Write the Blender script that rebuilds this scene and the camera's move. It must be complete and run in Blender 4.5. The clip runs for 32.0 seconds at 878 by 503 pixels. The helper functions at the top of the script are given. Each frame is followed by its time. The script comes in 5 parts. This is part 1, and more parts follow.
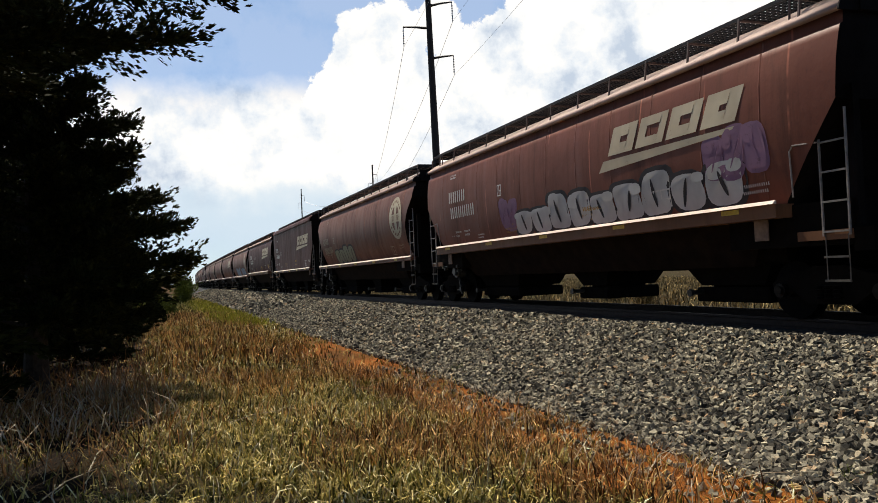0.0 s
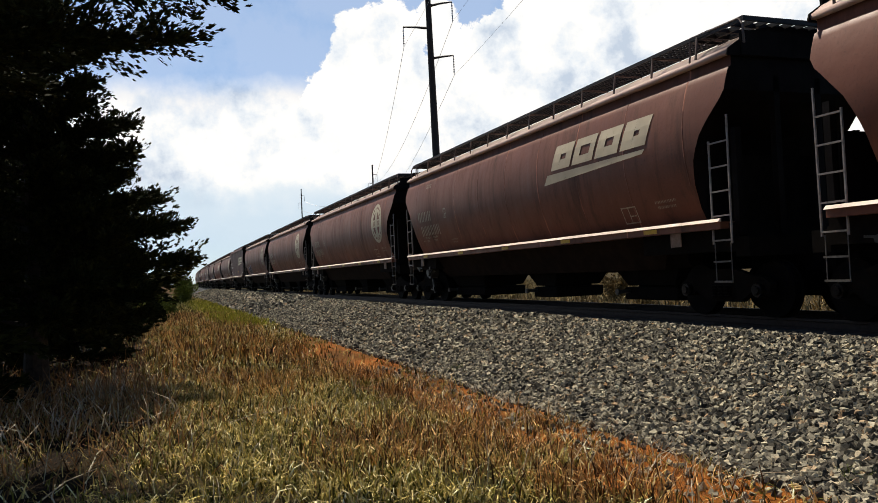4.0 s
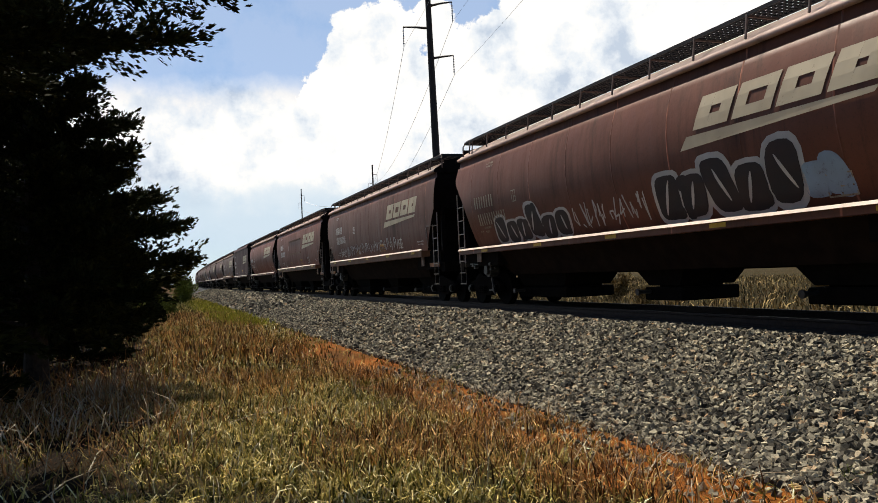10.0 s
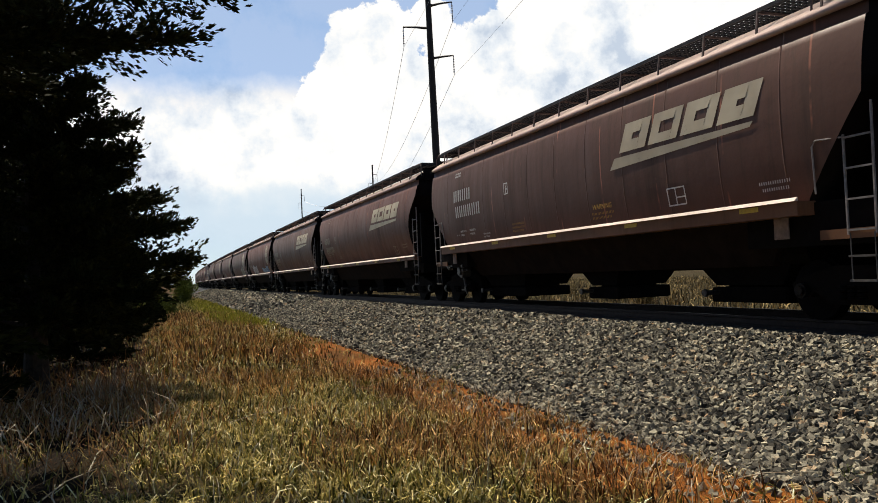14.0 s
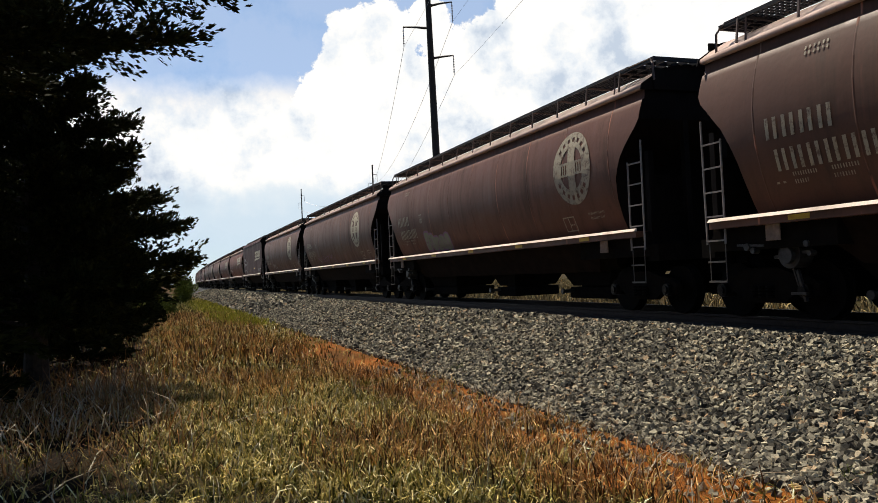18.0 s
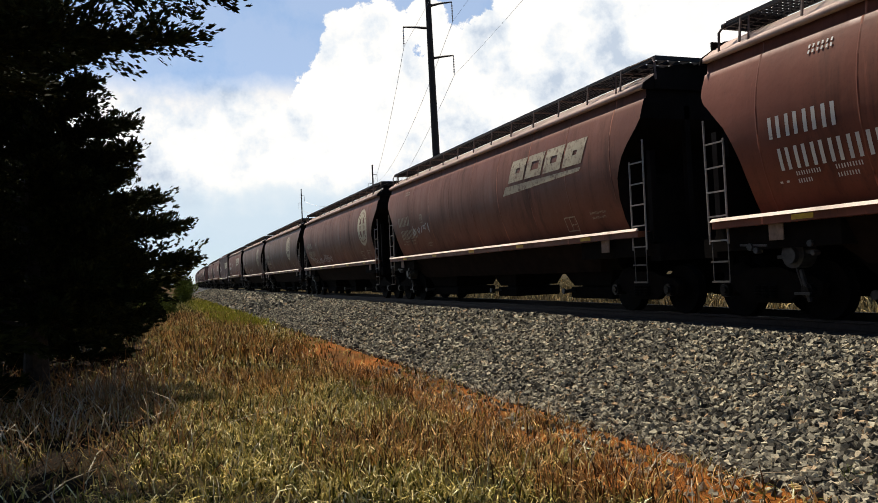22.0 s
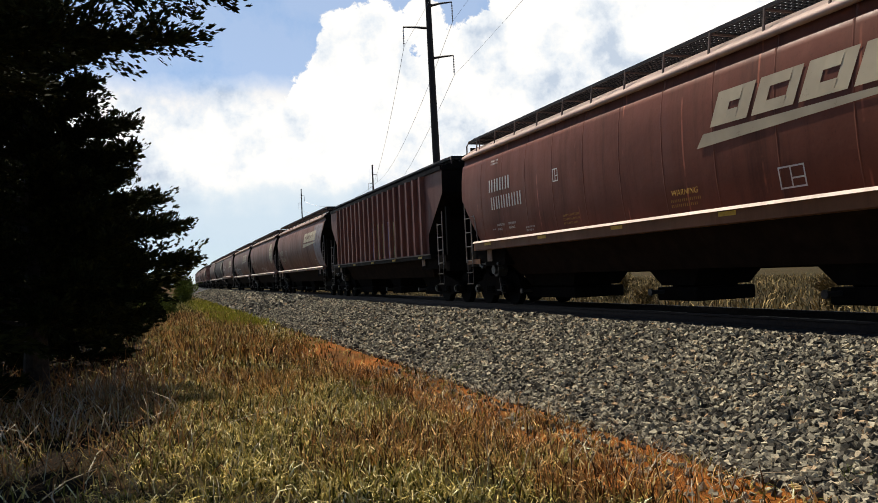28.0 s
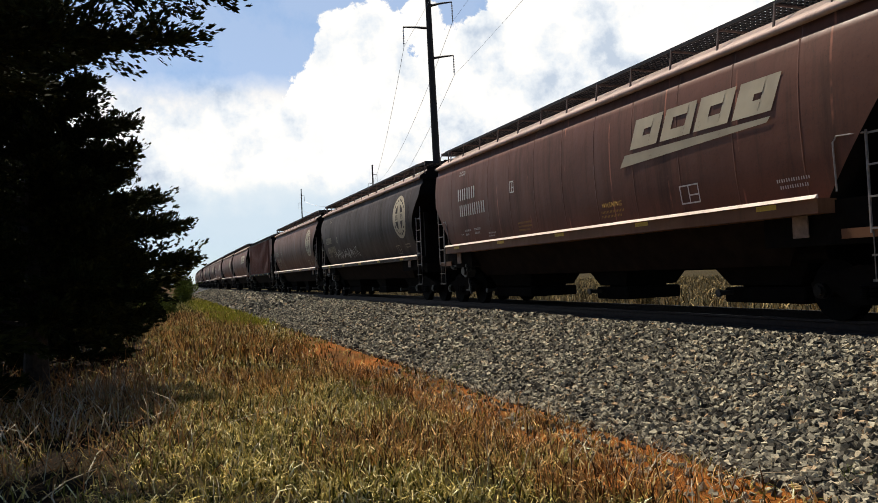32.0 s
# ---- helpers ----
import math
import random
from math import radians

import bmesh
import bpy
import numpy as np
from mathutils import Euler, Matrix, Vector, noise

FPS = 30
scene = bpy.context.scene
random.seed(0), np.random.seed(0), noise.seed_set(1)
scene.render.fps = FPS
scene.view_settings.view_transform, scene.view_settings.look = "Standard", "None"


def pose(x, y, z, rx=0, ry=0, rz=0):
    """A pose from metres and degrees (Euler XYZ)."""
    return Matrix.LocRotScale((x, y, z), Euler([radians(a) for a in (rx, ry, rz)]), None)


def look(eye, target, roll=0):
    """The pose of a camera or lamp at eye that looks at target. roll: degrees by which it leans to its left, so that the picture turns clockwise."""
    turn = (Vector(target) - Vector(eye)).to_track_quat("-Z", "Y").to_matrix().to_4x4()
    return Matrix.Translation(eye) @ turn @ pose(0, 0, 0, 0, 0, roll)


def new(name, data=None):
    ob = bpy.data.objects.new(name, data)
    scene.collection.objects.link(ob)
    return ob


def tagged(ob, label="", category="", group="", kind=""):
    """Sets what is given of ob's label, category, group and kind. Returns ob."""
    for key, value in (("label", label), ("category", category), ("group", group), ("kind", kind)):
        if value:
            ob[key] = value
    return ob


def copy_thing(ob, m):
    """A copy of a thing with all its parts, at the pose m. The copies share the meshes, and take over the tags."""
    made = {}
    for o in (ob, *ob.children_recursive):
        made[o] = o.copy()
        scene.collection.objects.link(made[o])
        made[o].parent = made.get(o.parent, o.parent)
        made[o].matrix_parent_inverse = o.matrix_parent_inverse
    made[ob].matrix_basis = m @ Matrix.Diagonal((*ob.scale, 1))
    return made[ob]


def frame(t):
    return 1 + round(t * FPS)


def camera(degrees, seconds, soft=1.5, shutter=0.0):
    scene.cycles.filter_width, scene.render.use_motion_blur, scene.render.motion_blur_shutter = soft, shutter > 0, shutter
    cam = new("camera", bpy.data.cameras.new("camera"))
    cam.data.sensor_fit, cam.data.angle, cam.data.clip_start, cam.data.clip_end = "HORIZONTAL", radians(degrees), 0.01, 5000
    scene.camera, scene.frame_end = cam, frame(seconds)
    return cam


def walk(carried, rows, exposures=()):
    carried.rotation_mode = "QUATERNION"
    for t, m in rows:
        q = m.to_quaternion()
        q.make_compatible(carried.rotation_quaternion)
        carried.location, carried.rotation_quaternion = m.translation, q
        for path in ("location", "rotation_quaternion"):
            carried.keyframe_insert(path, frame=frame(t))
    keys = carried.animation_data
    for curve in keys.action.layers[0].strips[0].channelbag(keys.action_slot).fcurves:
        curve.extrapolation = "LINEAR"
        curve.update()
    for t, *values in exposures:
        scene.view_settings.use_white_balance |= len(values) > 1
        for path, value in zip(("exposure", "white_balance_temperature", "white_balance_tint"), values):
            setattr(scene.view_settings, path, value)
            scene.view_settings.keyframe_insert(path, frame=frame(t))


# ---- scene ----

# The world: x away from the camera towards the track, y along the track into the distance,
# z = 0 at the grass under the camera.
EYE = Vector((0.0, 0.0, 1.75))
PSI, PITCH, ROLL = 0.35616, 0.02802, 2.58
cam = camera(58.84, 32.0, soft=0.5)
AIM = EYE + Vector((math.sin(PSI) * math.cos(PITCH), math.cos(PSI) * math.cos(PITCH), math.sin(PITCH)))
walk(cam, [(0, look(EYE, AIM, -ROLL)), (32, look(EYE, AIM, -ROLL))], [(0, 0.25, 6900, 10), (32, 0.25, 6900, 10)])

# ---- light ----
SUN_AZ, SUN_EL = radians(-10), radians(59)
world = bpy.data.worlds.new("sky")
scene.world = world
world.use_nodes = True
wn, wl = world.node_tree.nodes, world.node_tree.links
sky = wn.new("ShaderNodeTexSky")
sky.sky_type, sky.sun_disc = "NISHITA", False
sky.sun_elevation, sky.sun_rotation = SUN_EL, SUN_AZ
sky.air_density, sky.dust_density, sky.ozone_density = 0.7, 0.05, 4.0
wn["Background"].inputs["Strength"].default_value = 0.085
wl.new(sky.outputs[0], wn["Background"].inputs["Color"])
sun = new("sun", bpy.data.lights.new("sun", "SUN"))
sun.data.energy, sun.data.angle, sun.data.color = 5.0, radians(0.5), (1.0, 0.95, 0.86)
SUN_WAY = Vector((math.sin(SUN_AZ) * math.cos(SUN_EL), math.cos(SUN_AZ) * math.cos(SUN_EL), math.sin(SUN_EL)))
sun.matrix_world = look(SUN_WAY * 60, (0, 0, 0))

# ---- track line ----
RAIL_Z = 0.783       # top of the rails
TRACK_X = 10.357     # centre line abreast of the camera
BEND = 0.0001526     # curvature of the line ahead, to the right


def on_track(s, off=0.0, z=0.0):
    """A place s metres along the track, off metres to the right of its centre, z above the rails; and the heading."""
    a = BEND * s if s > 0 else 0.0
    x, y = (TRACK_X + (1 - math.cos(a)) / BEND, math.sin(a) / BEND) if s > 0 else (TRACK_X, s)
    return Vector((x + off * math.cos(a), y - off * math.sin(a), RAIL_Z + z)), a


# ---- materials ----
def mat(name, build):
    m = bpy.data.materials.new(name)
    m.use_nodes = True
    build(m.node_tree.nodes, m.node_tree.links, m.node_tree.nodes["Principled BSDF"])
    return m


def tex(n, l, scale, coords="Object", detail=4.0, stretch=None, rough=0.6):
    c = n.new("ShaderNodeTexCoord")
    t = n.new("ShaderNodeTexNoise")
    t.inputs["Scale"].default_value, t.inputs["Detail"].default_value = scale, detail
    t.inputs["Roughness"].default_value = rough
    if stretch:
        mp = n.new("ShaderNodeMapping")
        mp.inputs["Scale"].default_value = stretch
        l.new(c.outputs[coords], mp.inputs[0])
        l.new(mp.outputs[0], t.inputs["Vector"])
    else:
        l.new(c.outputs[coords], t.inputs["Vector"])
    return t.outputs["Fac"]


def ramp(n, l, fac, *stops):
    r = n.new("ShaderNodeValToRGB")
    while len(r.color_ramp.elements) < len(stops):
        r.color_ramp.elements.new(0.5)
    for e, (p, c) in zip(r.color_ramp.elements, stops):
        e.position = p
        e.color = (*c, 1) if len(c) == 3 else c
    l.new(fac, r.inputs[0])
    return r.outputs[0]


def grey(v):
    return (v, v, v)


def mix(n, l, fac, a, b, mode="MIX"):
    x = n.new("ShaderNodeMix")
    x.data_type, x.blend_type = "RGBA", mode
    for i, v in ((0, fac), (6, a), (7, b)):
        if isinstance(v, (int, float)):
            x.inputs[i].default_value = v
        elif isinstance(v, tuple):
            x.inputs[i].default_value = (*v, 1)
        else:
            l.new(v, x.inputs[i])
    return x.outputs[2]


def bump(n, l, b, fac, strength, dist=0.02):
    k = n.new("ShaderNodeBump")
    k.inputs["Strength"].default_value, k.inputs["Distance"].default_value = strength, dist
    l.new(fac, k.inputs["Height"])
    l.new(k.outputs[0], b.inputs["Normal"])


def paint(name, base, dirt, amount=0.5, rough=0.55, gloss=0.18, pitch=0.0, dust=0.0):
    """Weathered rolling-stock paint: cloudy fading, rain streaks, specks of dirt, and pale wear along weld lines pitch metres apart."""
    def build(n, l, b):
        fade = tex(n, l, 0.7, detail=6)
        streak = tex(n, l, 1.0, stretch=(2.2, 2.2, 0.13), detail=8, rough=0.7)
        fine = tex(n, l, 26, detail=3)
        c = mix(n, l, ramp(n, l, fade, (0.35, grey(0)), (0.7, grey(1))), base, tuple(min(1, v * 1.35 + 0.01) for v in base))
        c = mix(n, l, ramp(n, l, streak, (0.5, grey(0)), (0.72, grey(amount))), c, dirt)
        c = mix(n, l, ramp(n, l, fine, (0.55, grey(0)), (0.75, grey(amount * 0.5))), c, dirt)
        drip = tex(n, l, 1.0, stretch=(6.0, 6.0, 0.35), detail=5, rough=0.65)
        c = mix(n, l, ramp(n, l, drip, (0.66, grey(0)), (0.74, grey(0.35))), c, tuple(min(1, v * 2.2 + 0.02) for v in base))
        if dust:
            o = n.new("ShaderNodeObjectInfo")
            c = mix(n, l, ramp(n, l, o.outputs["Random"], (0.25, grey(0)), (1, grey(dust))), c, (0.088, 0.056, 0.038))
        if pitch:
            sep = n.new("ShaderNodeSeparateXYZ")
            l.new(n.new("ShaderNodeTexCoord").outputs["Object"], sep.inputs[0])
            last = sep.outputs["Y"]
            for op, v in (("ADD", 0.15 + pitch * 40.5), ("MODULO", pitch), ("SUBTRACT", pitch * 0.5), ("ABSOLUTE", 0)):
                m = n.new("ShaderNodeMath")
                m.operation = op
                l.new(last, m.inputs[0])
                m.inputs[1].default_value = v
                last = m.outputs[0]
            line = ramp(n, l, last, (0.008, grey(1)), (0.028, grey(0)))
            broken = ramp(n, l, tex(n, l, 1.0, stretch=(0.7, 0.9, 0.8), detail=4), (0.50, grey(0)), (0.60, grey(0.8)))
            c = mix(n, l, mix(n, l, 1.0, line, broken, "MULTIPLY"), c, tuple(min(1, v * 3.2 + 0.03) for v in base))
        l.new(c, b.inputs["Base Color"])
        b.inputs["Specular IOR Level"].default_value = gloss
        l.new(ramp(n, l, streak, (0.3, grey(rough - 0.08)), (0.8, grey(rough + 0.25))), b.inputs["Roughness"])
        bump(n, l, b, tex(n, l, 2.2, detail=3), 0.25, 0.03)
    return mat(name, build)


def plain(name, base, rough=0.7, metal=0.0, scale=8, vary=0.35, bumpy=0.2, gloss=0.3):
    def build(n, l, b):
        f = tex(n, l, scale, detail=6)
        c = ramp(n, l, f, (0.3, tuple(v * (1 - vary) for v in base)), (0.7, tuple(min(1, v * (1 + vary)) for v in base)))
        l.new(c, b.inputs["Base Color"])
        b.inputs["Roughness"].default_value, b.inputs["Metallic"].default_value = rough, metal
        b.inputs["Specular IOR Level"].default_value = gloss
        if bumpy:
            bump(n, l, b, tex(n, l, scale * 4, detail=3), bumpy, 0.01)
    return mat(name, build)


def worn(name, base, under, keep=0.55, scale=9):
    """A stencil or sprayed paint, worn through to the wagon's own paint in places."""
    def build(n, l, b):
        f = tex(n, l, scale, detail=8, rough=0.75)
        big = tex(n, l, 1.3, detail=3)
        c = mix(n, l, ramp(n, l, big, (0.35, grey(0.0)), (0.75, grey(0.35))), base, under)
        c = mix(n, l, ramp(n, l, f, (keep, grey(0)), (keep + 0.12, grey(0.8))), c, under)
        l.new(c, b.inputs["Base Color"])
        b.inputs["Roughness"].default_value = 0.7
    return mat(name, build)


BROWN = (0.084, 0.033, 0.020)
M_BROWN = paint("weathered_brown_paint", (0.138, 0.044, 0.021), (0.038, 0.018, 0.011), 0.8, rough=0.5, gloss=0.25, pitch=1.83, dust=0.6)
M_RED = paint("faded_red_brown_paint", (0.150, 0.041, 0.019), (0.050, 0.021, 0.012), 0.65, rough=0.5, gloss=0.22, pitch=1.83)
M_DARK = paint("dark_plum_brown_paint", (0.060, 0.0145, 0.0095), (0.022, 0.009, 0.007), 0.6, rough=0.5, gloss=0.10)
M_SOOT = paint("grimy_black_brown_paint", (0.045, 0.029, 0.022), (0.02, 0.015, 0.012), 0.6, pitch=1.83)
M_RIB = paint("dark_red_brown_side_paint", (0.150, 0.058, 0.043), (0.060, 0.030, 0.022), 0.7, gloss=0.25)
# Underframe and belly: the shade beneath the wagon is put into these colours.
M_UNDER = plain("shade_black_underframe", (0.008, 0.0064, 0.0052), 0.95, 0.0, 5, gloss=0.04)
M_BELLY = plain("shaded_brown_slope_sheet", (0.015, 0.0095, 0.007), 0.9, 0.0, 3, gloss=0.04)
# Near black: ends turned from the sun carry their shade in this colour.
M_END = paint("near_black_shade_paint", (0.006, 0.004, 0.0033), (0.004, 0.0035, 0.003), 0.7, gloss=0.03)
M_ROOF = paint("pale_roof_paint", (0.40, 0.28, 0.23), (0.14, 0.09, 0.075), 0.5, 0.6)
M_GRATE = plain("galvanised_grating_dark", (0.02, 0.018, 0.018), 0.6, 0.2, 20)
M_STEEL = plain("worn_bare_steel", (0.02, 0.018, 0.017), 0.35, 0.8, 14)
M_CAST = plain("dusty_grey_casting", (0.055, 0.052, 0.05), 0.45, 0.5, 10)
M_RUNG = plain("pale_ladder_paint", (0.24, 0.21, 0.19), 0.6, 0.0, 12)
# Wheels: taken near black to hold the shade under the body.
M_WHEEL = plain("rusty_shaded_wheel", (0.005, 0.004, 0.0035), 0.8, 0.0, 9, gloss=0.05)
# The sill edge's bright sunlit line, put into a pale colour.
M_SILL = paint("sunlit_pale_sill_paint", (0.60, 0.48, 0.40), (0.24, 0.16, 0.13), 0.5)
M_PLATE = plain("pale_dusty_plate", (0.22, 0.15, 0.11), 0.7, 0.0, 9)
M_SILLBOX = paint("dusty_orange_brown_paint", (0.15, 0.066, 0.030), (0.06, 0.03, 0.018), 0.5)
M_STEP = plain("dusty_step_paint", (0.10, 0.09, 0.08), 0.6, 0.0, 12)
M_POST = plain("dusty_bracket_paint", (0.11, 0.08, 0.07), 0.7, 0.0, 9)
M_CREAM = worn("cream_stencil_paint", (0.57, 0.48, 0.33), BROWN, 0.62)
M_CREAM_OLD = worn("faded_cream_stencil_paint", (0.42, 0.36, 0.25), BROWN, 0.5)
M_WHITE = worn("white_stencil_paint", (0.74, 0.70, 0.63), BROWN, 0.60, 14)
M_AMBER = worn("amber_stencil_paint", (0.45, 0.24, 0.04), BROWN, 0.6)
M_YELLOW = plain("yellow_reflective_tape", (0.55, 0.34, 0.03), 0.5, 0.0, 12, 0.2, 0)
M_SPRAY_W = worn("white_grey_spray_paint", (0.60, 0.59, 0.55), BROWN, 0.66)
M_SPRAY_K = worn("black_spray_paint", (0.02, 0.018, 0.018), BROWN, 0.7)
M_SPRAY_B = worn("pale_blue_spray_paint", (0.30, 0.42, 0.52), BROWN, 0.56)
M_SPRAY_P = worn("purple_spray_paint", (0.26, 0.13, 0.22), BROWN, 0.58)
M_SPRAY_G = worn("grey_green_spray_paint", (0.24, 0.26, 0.17), BROWN, 0.55)
M_SPRAY_Y = worn("yellow_green_spray_paint", (0.58, 0.54, 0.24), BROWN, 0.60)
M_SPRAY_L = worn("lilac_spray_paint", (0.40, 0.37, 0.56), BROWN, 0.62)
M_PRIMER = worn("grey_primer_patch", (0.26, 0.23, 0.24), BROWN, 0.5, 3)


def stone_look(source, key):
    def build(n, l, b):
        g = n.new(source)
        c = ramp(n, l, g.outputs[key], (0, (0.022, 0.019, 0.015)), (0.38, (0.085, 0.075, 0.056)), (0.58, (0.22, 0.195, 0.142)), (0.84, (0.40, 0.352, 0.245)), (0.94, (0.56, 0.49, 0.34)), (1, (0.40, 0.24, 0.12)))
        c = mix(n, l, ramp(n, l, tex(n, l, 34), (0.4, grey(0)), (0.7, grey(0.5))), c, (0.10, 0.088, 0.07))
        l.new(c, b.inputs["Base Color"])
        b.inputs["Roughness"].default_value = 0.9
        b.inputs["Specular IOR Level"].default_value = 0.12
        bump(n, l, b, tex(n, l, 60, detail=3), 0.4, 0.01)
    return build


def blade_mat(dry, mid, green):
    def build(n, l, b):
        g = n.new("ShaderNodeNewGeometry")
        c = ramp(n, l, g.outputs["Random Per Island"], (0, green), (0.4, mid), (0.8, dry), (1, tuple(min(1, v * 1.5) for v in dry)))
        l.new(c, b.inputs["Base Color"])
        b.inputs["Roughness"].default_value = 0.75
        b.inputs["Specular IOR Level"].default_value = 0.15
    return build


def soil_mat(n, l, b):
    """Red clay that shows through thin straw-coloured and green ground cover."""
    big = tex(n, l, 0.35, detail=5)
    fine = tex(n, l, 9, detail=8, rough=0.7)
    red = ramp(n, l, fine, (0.3, (0.10, 0.030, 0.007)), (0.7, (0.36, 0.125, 0.024)))
    straw = ramp(n, l, fine, (0.3, (0.016, 0.011, 0.004)), (0.7, (0.075, 0.048, 0.018)))
    c = mix(n, l, ramp(n, l, big, (0.45, grey(0)), (0.6, grey(1))), straw, ramp(n, l, fine, (0.3, (0.013, 0.012, 0.004)), (0.7, (0.055, 0.045, 0.013))))
    g = n.new("ShaderNodeTexCoord")
    sep = n.new("ShaderNodeSeparateXYZ")
    l.new(g.outputs["Object"], sep.inputs[0])
    m = n.new("ShaderNodeMath")
    m.operation = "ADD"
    wob = n.new("ShaderNodeMath")
    wob.operation = "MULTIPLY"
    wob.inputs[1].default_value = 2.6
    l.new(tex(n, l, 0.8, detail=6), wob.inputs[0])
    l.new(sep.outputs["X"], m.inputs[0])
    l.new(wob.outputs[0], m.inputs[1])
    r = n.new("ShaderNodeMapRange")
    r.inputs["From Min"].default_value, r.inputs["From Max"].default_value = 4.45, 5.25
    l.new(m.outputs[0], r.inputs["Value"])
    r2 = n.new("ShaderNodeMapRange")
    r2.inputs["From Min"].default_value, r2.inputs["From Max"].default_value = 13.5, 14.5
    r2.inputs["To Min"].default_value, r2.inputs["To Max"].default_value = 1.0, 0.0
    l.new(sep.outputs["X"], r2.inputs["Value"])
    k = n.new("ShaderNodeMath")
    k.operation = "MULTIPLY"
    l.new(r.outputs[0], k.inputs[0])
    l.new(r2.outputs[0], k.inputs[1])
    r3 = n.new("ShaderNodeMapRange")
    r3.inputs["From Min"].default_value, r3.inputs["From Max"].default_value = 21.0, 30.0
    r3.inputs["To Min"].default_value, r3.inputs["To Max"].default_value = 1.0, 0.15
    l.new(sep.outputs["Y"], r3.inputs["Value"])
    k3 = n.new("ShaderNodeMath")
    k3.operation = "MULTIPLY"
    l.new(k.outputs[0], k3.inputs[0])
    l.new(r3.outputs[0], k3.inputs[1])
    # the cedars' shade on the ground, put into the soil colour as a dark patch
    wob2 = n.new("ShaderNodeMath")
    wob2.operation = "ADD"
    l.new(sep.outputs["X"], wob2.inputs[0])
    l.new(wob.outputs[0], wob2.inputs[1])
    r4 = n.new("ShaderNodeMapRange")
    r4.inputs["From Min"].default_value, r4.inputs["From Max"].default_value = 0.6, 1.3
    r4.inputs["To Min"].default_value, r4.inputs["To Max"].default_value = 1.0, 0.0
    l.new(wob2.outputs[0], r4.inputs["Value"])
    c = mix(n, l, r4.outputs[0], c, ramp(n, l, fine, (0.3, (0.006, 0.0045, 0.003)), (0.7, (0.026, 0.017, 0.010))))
    patchy = ramp(n, l, tex(n, l, 0.75, detail=5), (0.40, grey(0.30)), (0.54, grey(1)))
    bare = mix(n, l, 1.0, k3.outputs[0], patchy, "MULTIPLY")
    l.new(mix(n, l, bare, c, red), b.inputs["Base Color"])
    b.inputs["Roughness"].default_value = 0.95
    b.inputs["Specular IOR Level"].default_value = 0.05
    bump(n, l, b, fine, 0.8, 0.06)


def gravel_mat(n, l, b):
    v = n.new("ShaderNodeTexVoronoi")
    v.inputs["Scale"].default_value = 11
    c = n.new("ShaderNodeTexCoord")
    l.new(c.outputs["Object"], v.inputs["Vector"])
    # Near black, darker at cell edges: shaded gaps between stones, put into the colour.
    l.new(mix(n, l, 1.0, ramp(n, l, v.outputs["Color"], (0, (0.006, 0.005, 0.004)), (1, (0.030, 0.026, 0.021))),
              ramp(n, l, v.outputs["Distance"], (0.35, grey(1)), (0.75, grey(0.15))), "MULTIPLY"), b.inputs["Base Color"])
    b.inputs["Roughness"].default_value = 0.9
    k = n.new("ShaderNodeBump")
    k.invert = True
    k.inputs["Strength"].default_value, k.inputs["Distance"].default_value = 1.0, 0.04
    l.new(v.outputs["Distance"], k.inputs["Height"])
    l.new(k.outputs[0], b.inputs["Normal"])


def leaf_mat(dark, light):
    def build(n, l, b):
        g = n.new("ShaderNodeNewGeometry")
        l.new(ramp(n, l, g.outputs["Random Per Island"], (0, dark), (1, light)), b.inputs["Base Color"])
        b.inputs["Roughness"].default_value = 0.8
        b.inputs["Specular IOR Level"].default_value = 0.04
    return build


M_STONE, M_STONE_PIECE = mat("grey_ballast_stone", stone_look("ShaderNodeNewGeometry", "Random Per Island")), mat("grey_ballast_stone_single", stone_look("ShaderNodeObjectInfo", "Random"))
M_SOIL, M_GRAVEL = mat("red_clay_and_straw", soil_mat), mat("shaded_ballast_bed", gravel_mat)
M_GRASS = mat("yellow_green_grass", blade_mat((0.62, 0.48, 0.16), (0.175, 0.155, 0.020), (0.014, 0.017, 0.003)))
M_PALEGRASS = mat("bleached_curled_grass", blade_mat((0.92, 0.76, 0.42), (0.66, 0.51, 0.20), (0.30, 0.25, 0.05)))
M_BROWNGRASS = mat("rusty_dry_grass", blade_mat((0.68, 0.39, 0.14), (0.17, 0.072, 0.019), (0.024, 0.013, 0.004)))
M_DEADWEED = mat("dark_dead_weeds", blade_mat((0.46, 0.21, 0.065), (0.12, 0.048, 0.017), (0.014, 0.008, 0.004)))
M_STRAW = plain("bleached_straw", (0.50, 0.42, 0.28), 0.8, 0, 20, 0.3, 0)
M_LEAF = mat("dark_cedar_foliage", leaf_mat((0.010, 0.012, 0.004), (0.048, 0.050, 0.014)))
M_LEAF2 = mat("green_scrub_leaf", leaf_mat((0.05, 0.075, 0.015), (0.14, 0.16, 0.035)))
M_SCRUB = mat("brown_scrub_leaf", leaf_mat((0.06, 0.042, 0.016), (0.28, 0.20, 0.085)))
M_FRESH = mat("fresh_green_grass_blade", leaf_mat((0.16, 0.155, 0.014), (0.52, 0.48, 0.07)))
M_FIELD = mat("tan_field_grass", blade_mat((0.46, 0.32, 0.13), (0.15, 0.10, 0.035), (0.025, 0.022, 0.007)))
M_BARK = plain("shaggy_cedar_bark", (0.06, 0.045, 0.035), 0.9, 0, 12, 0.5, 0.6)
M_TIE = plain("creosoted_tie", (0.045, 0.035, 0.028), 0.9, 0, 9, 0.4, 0.5)
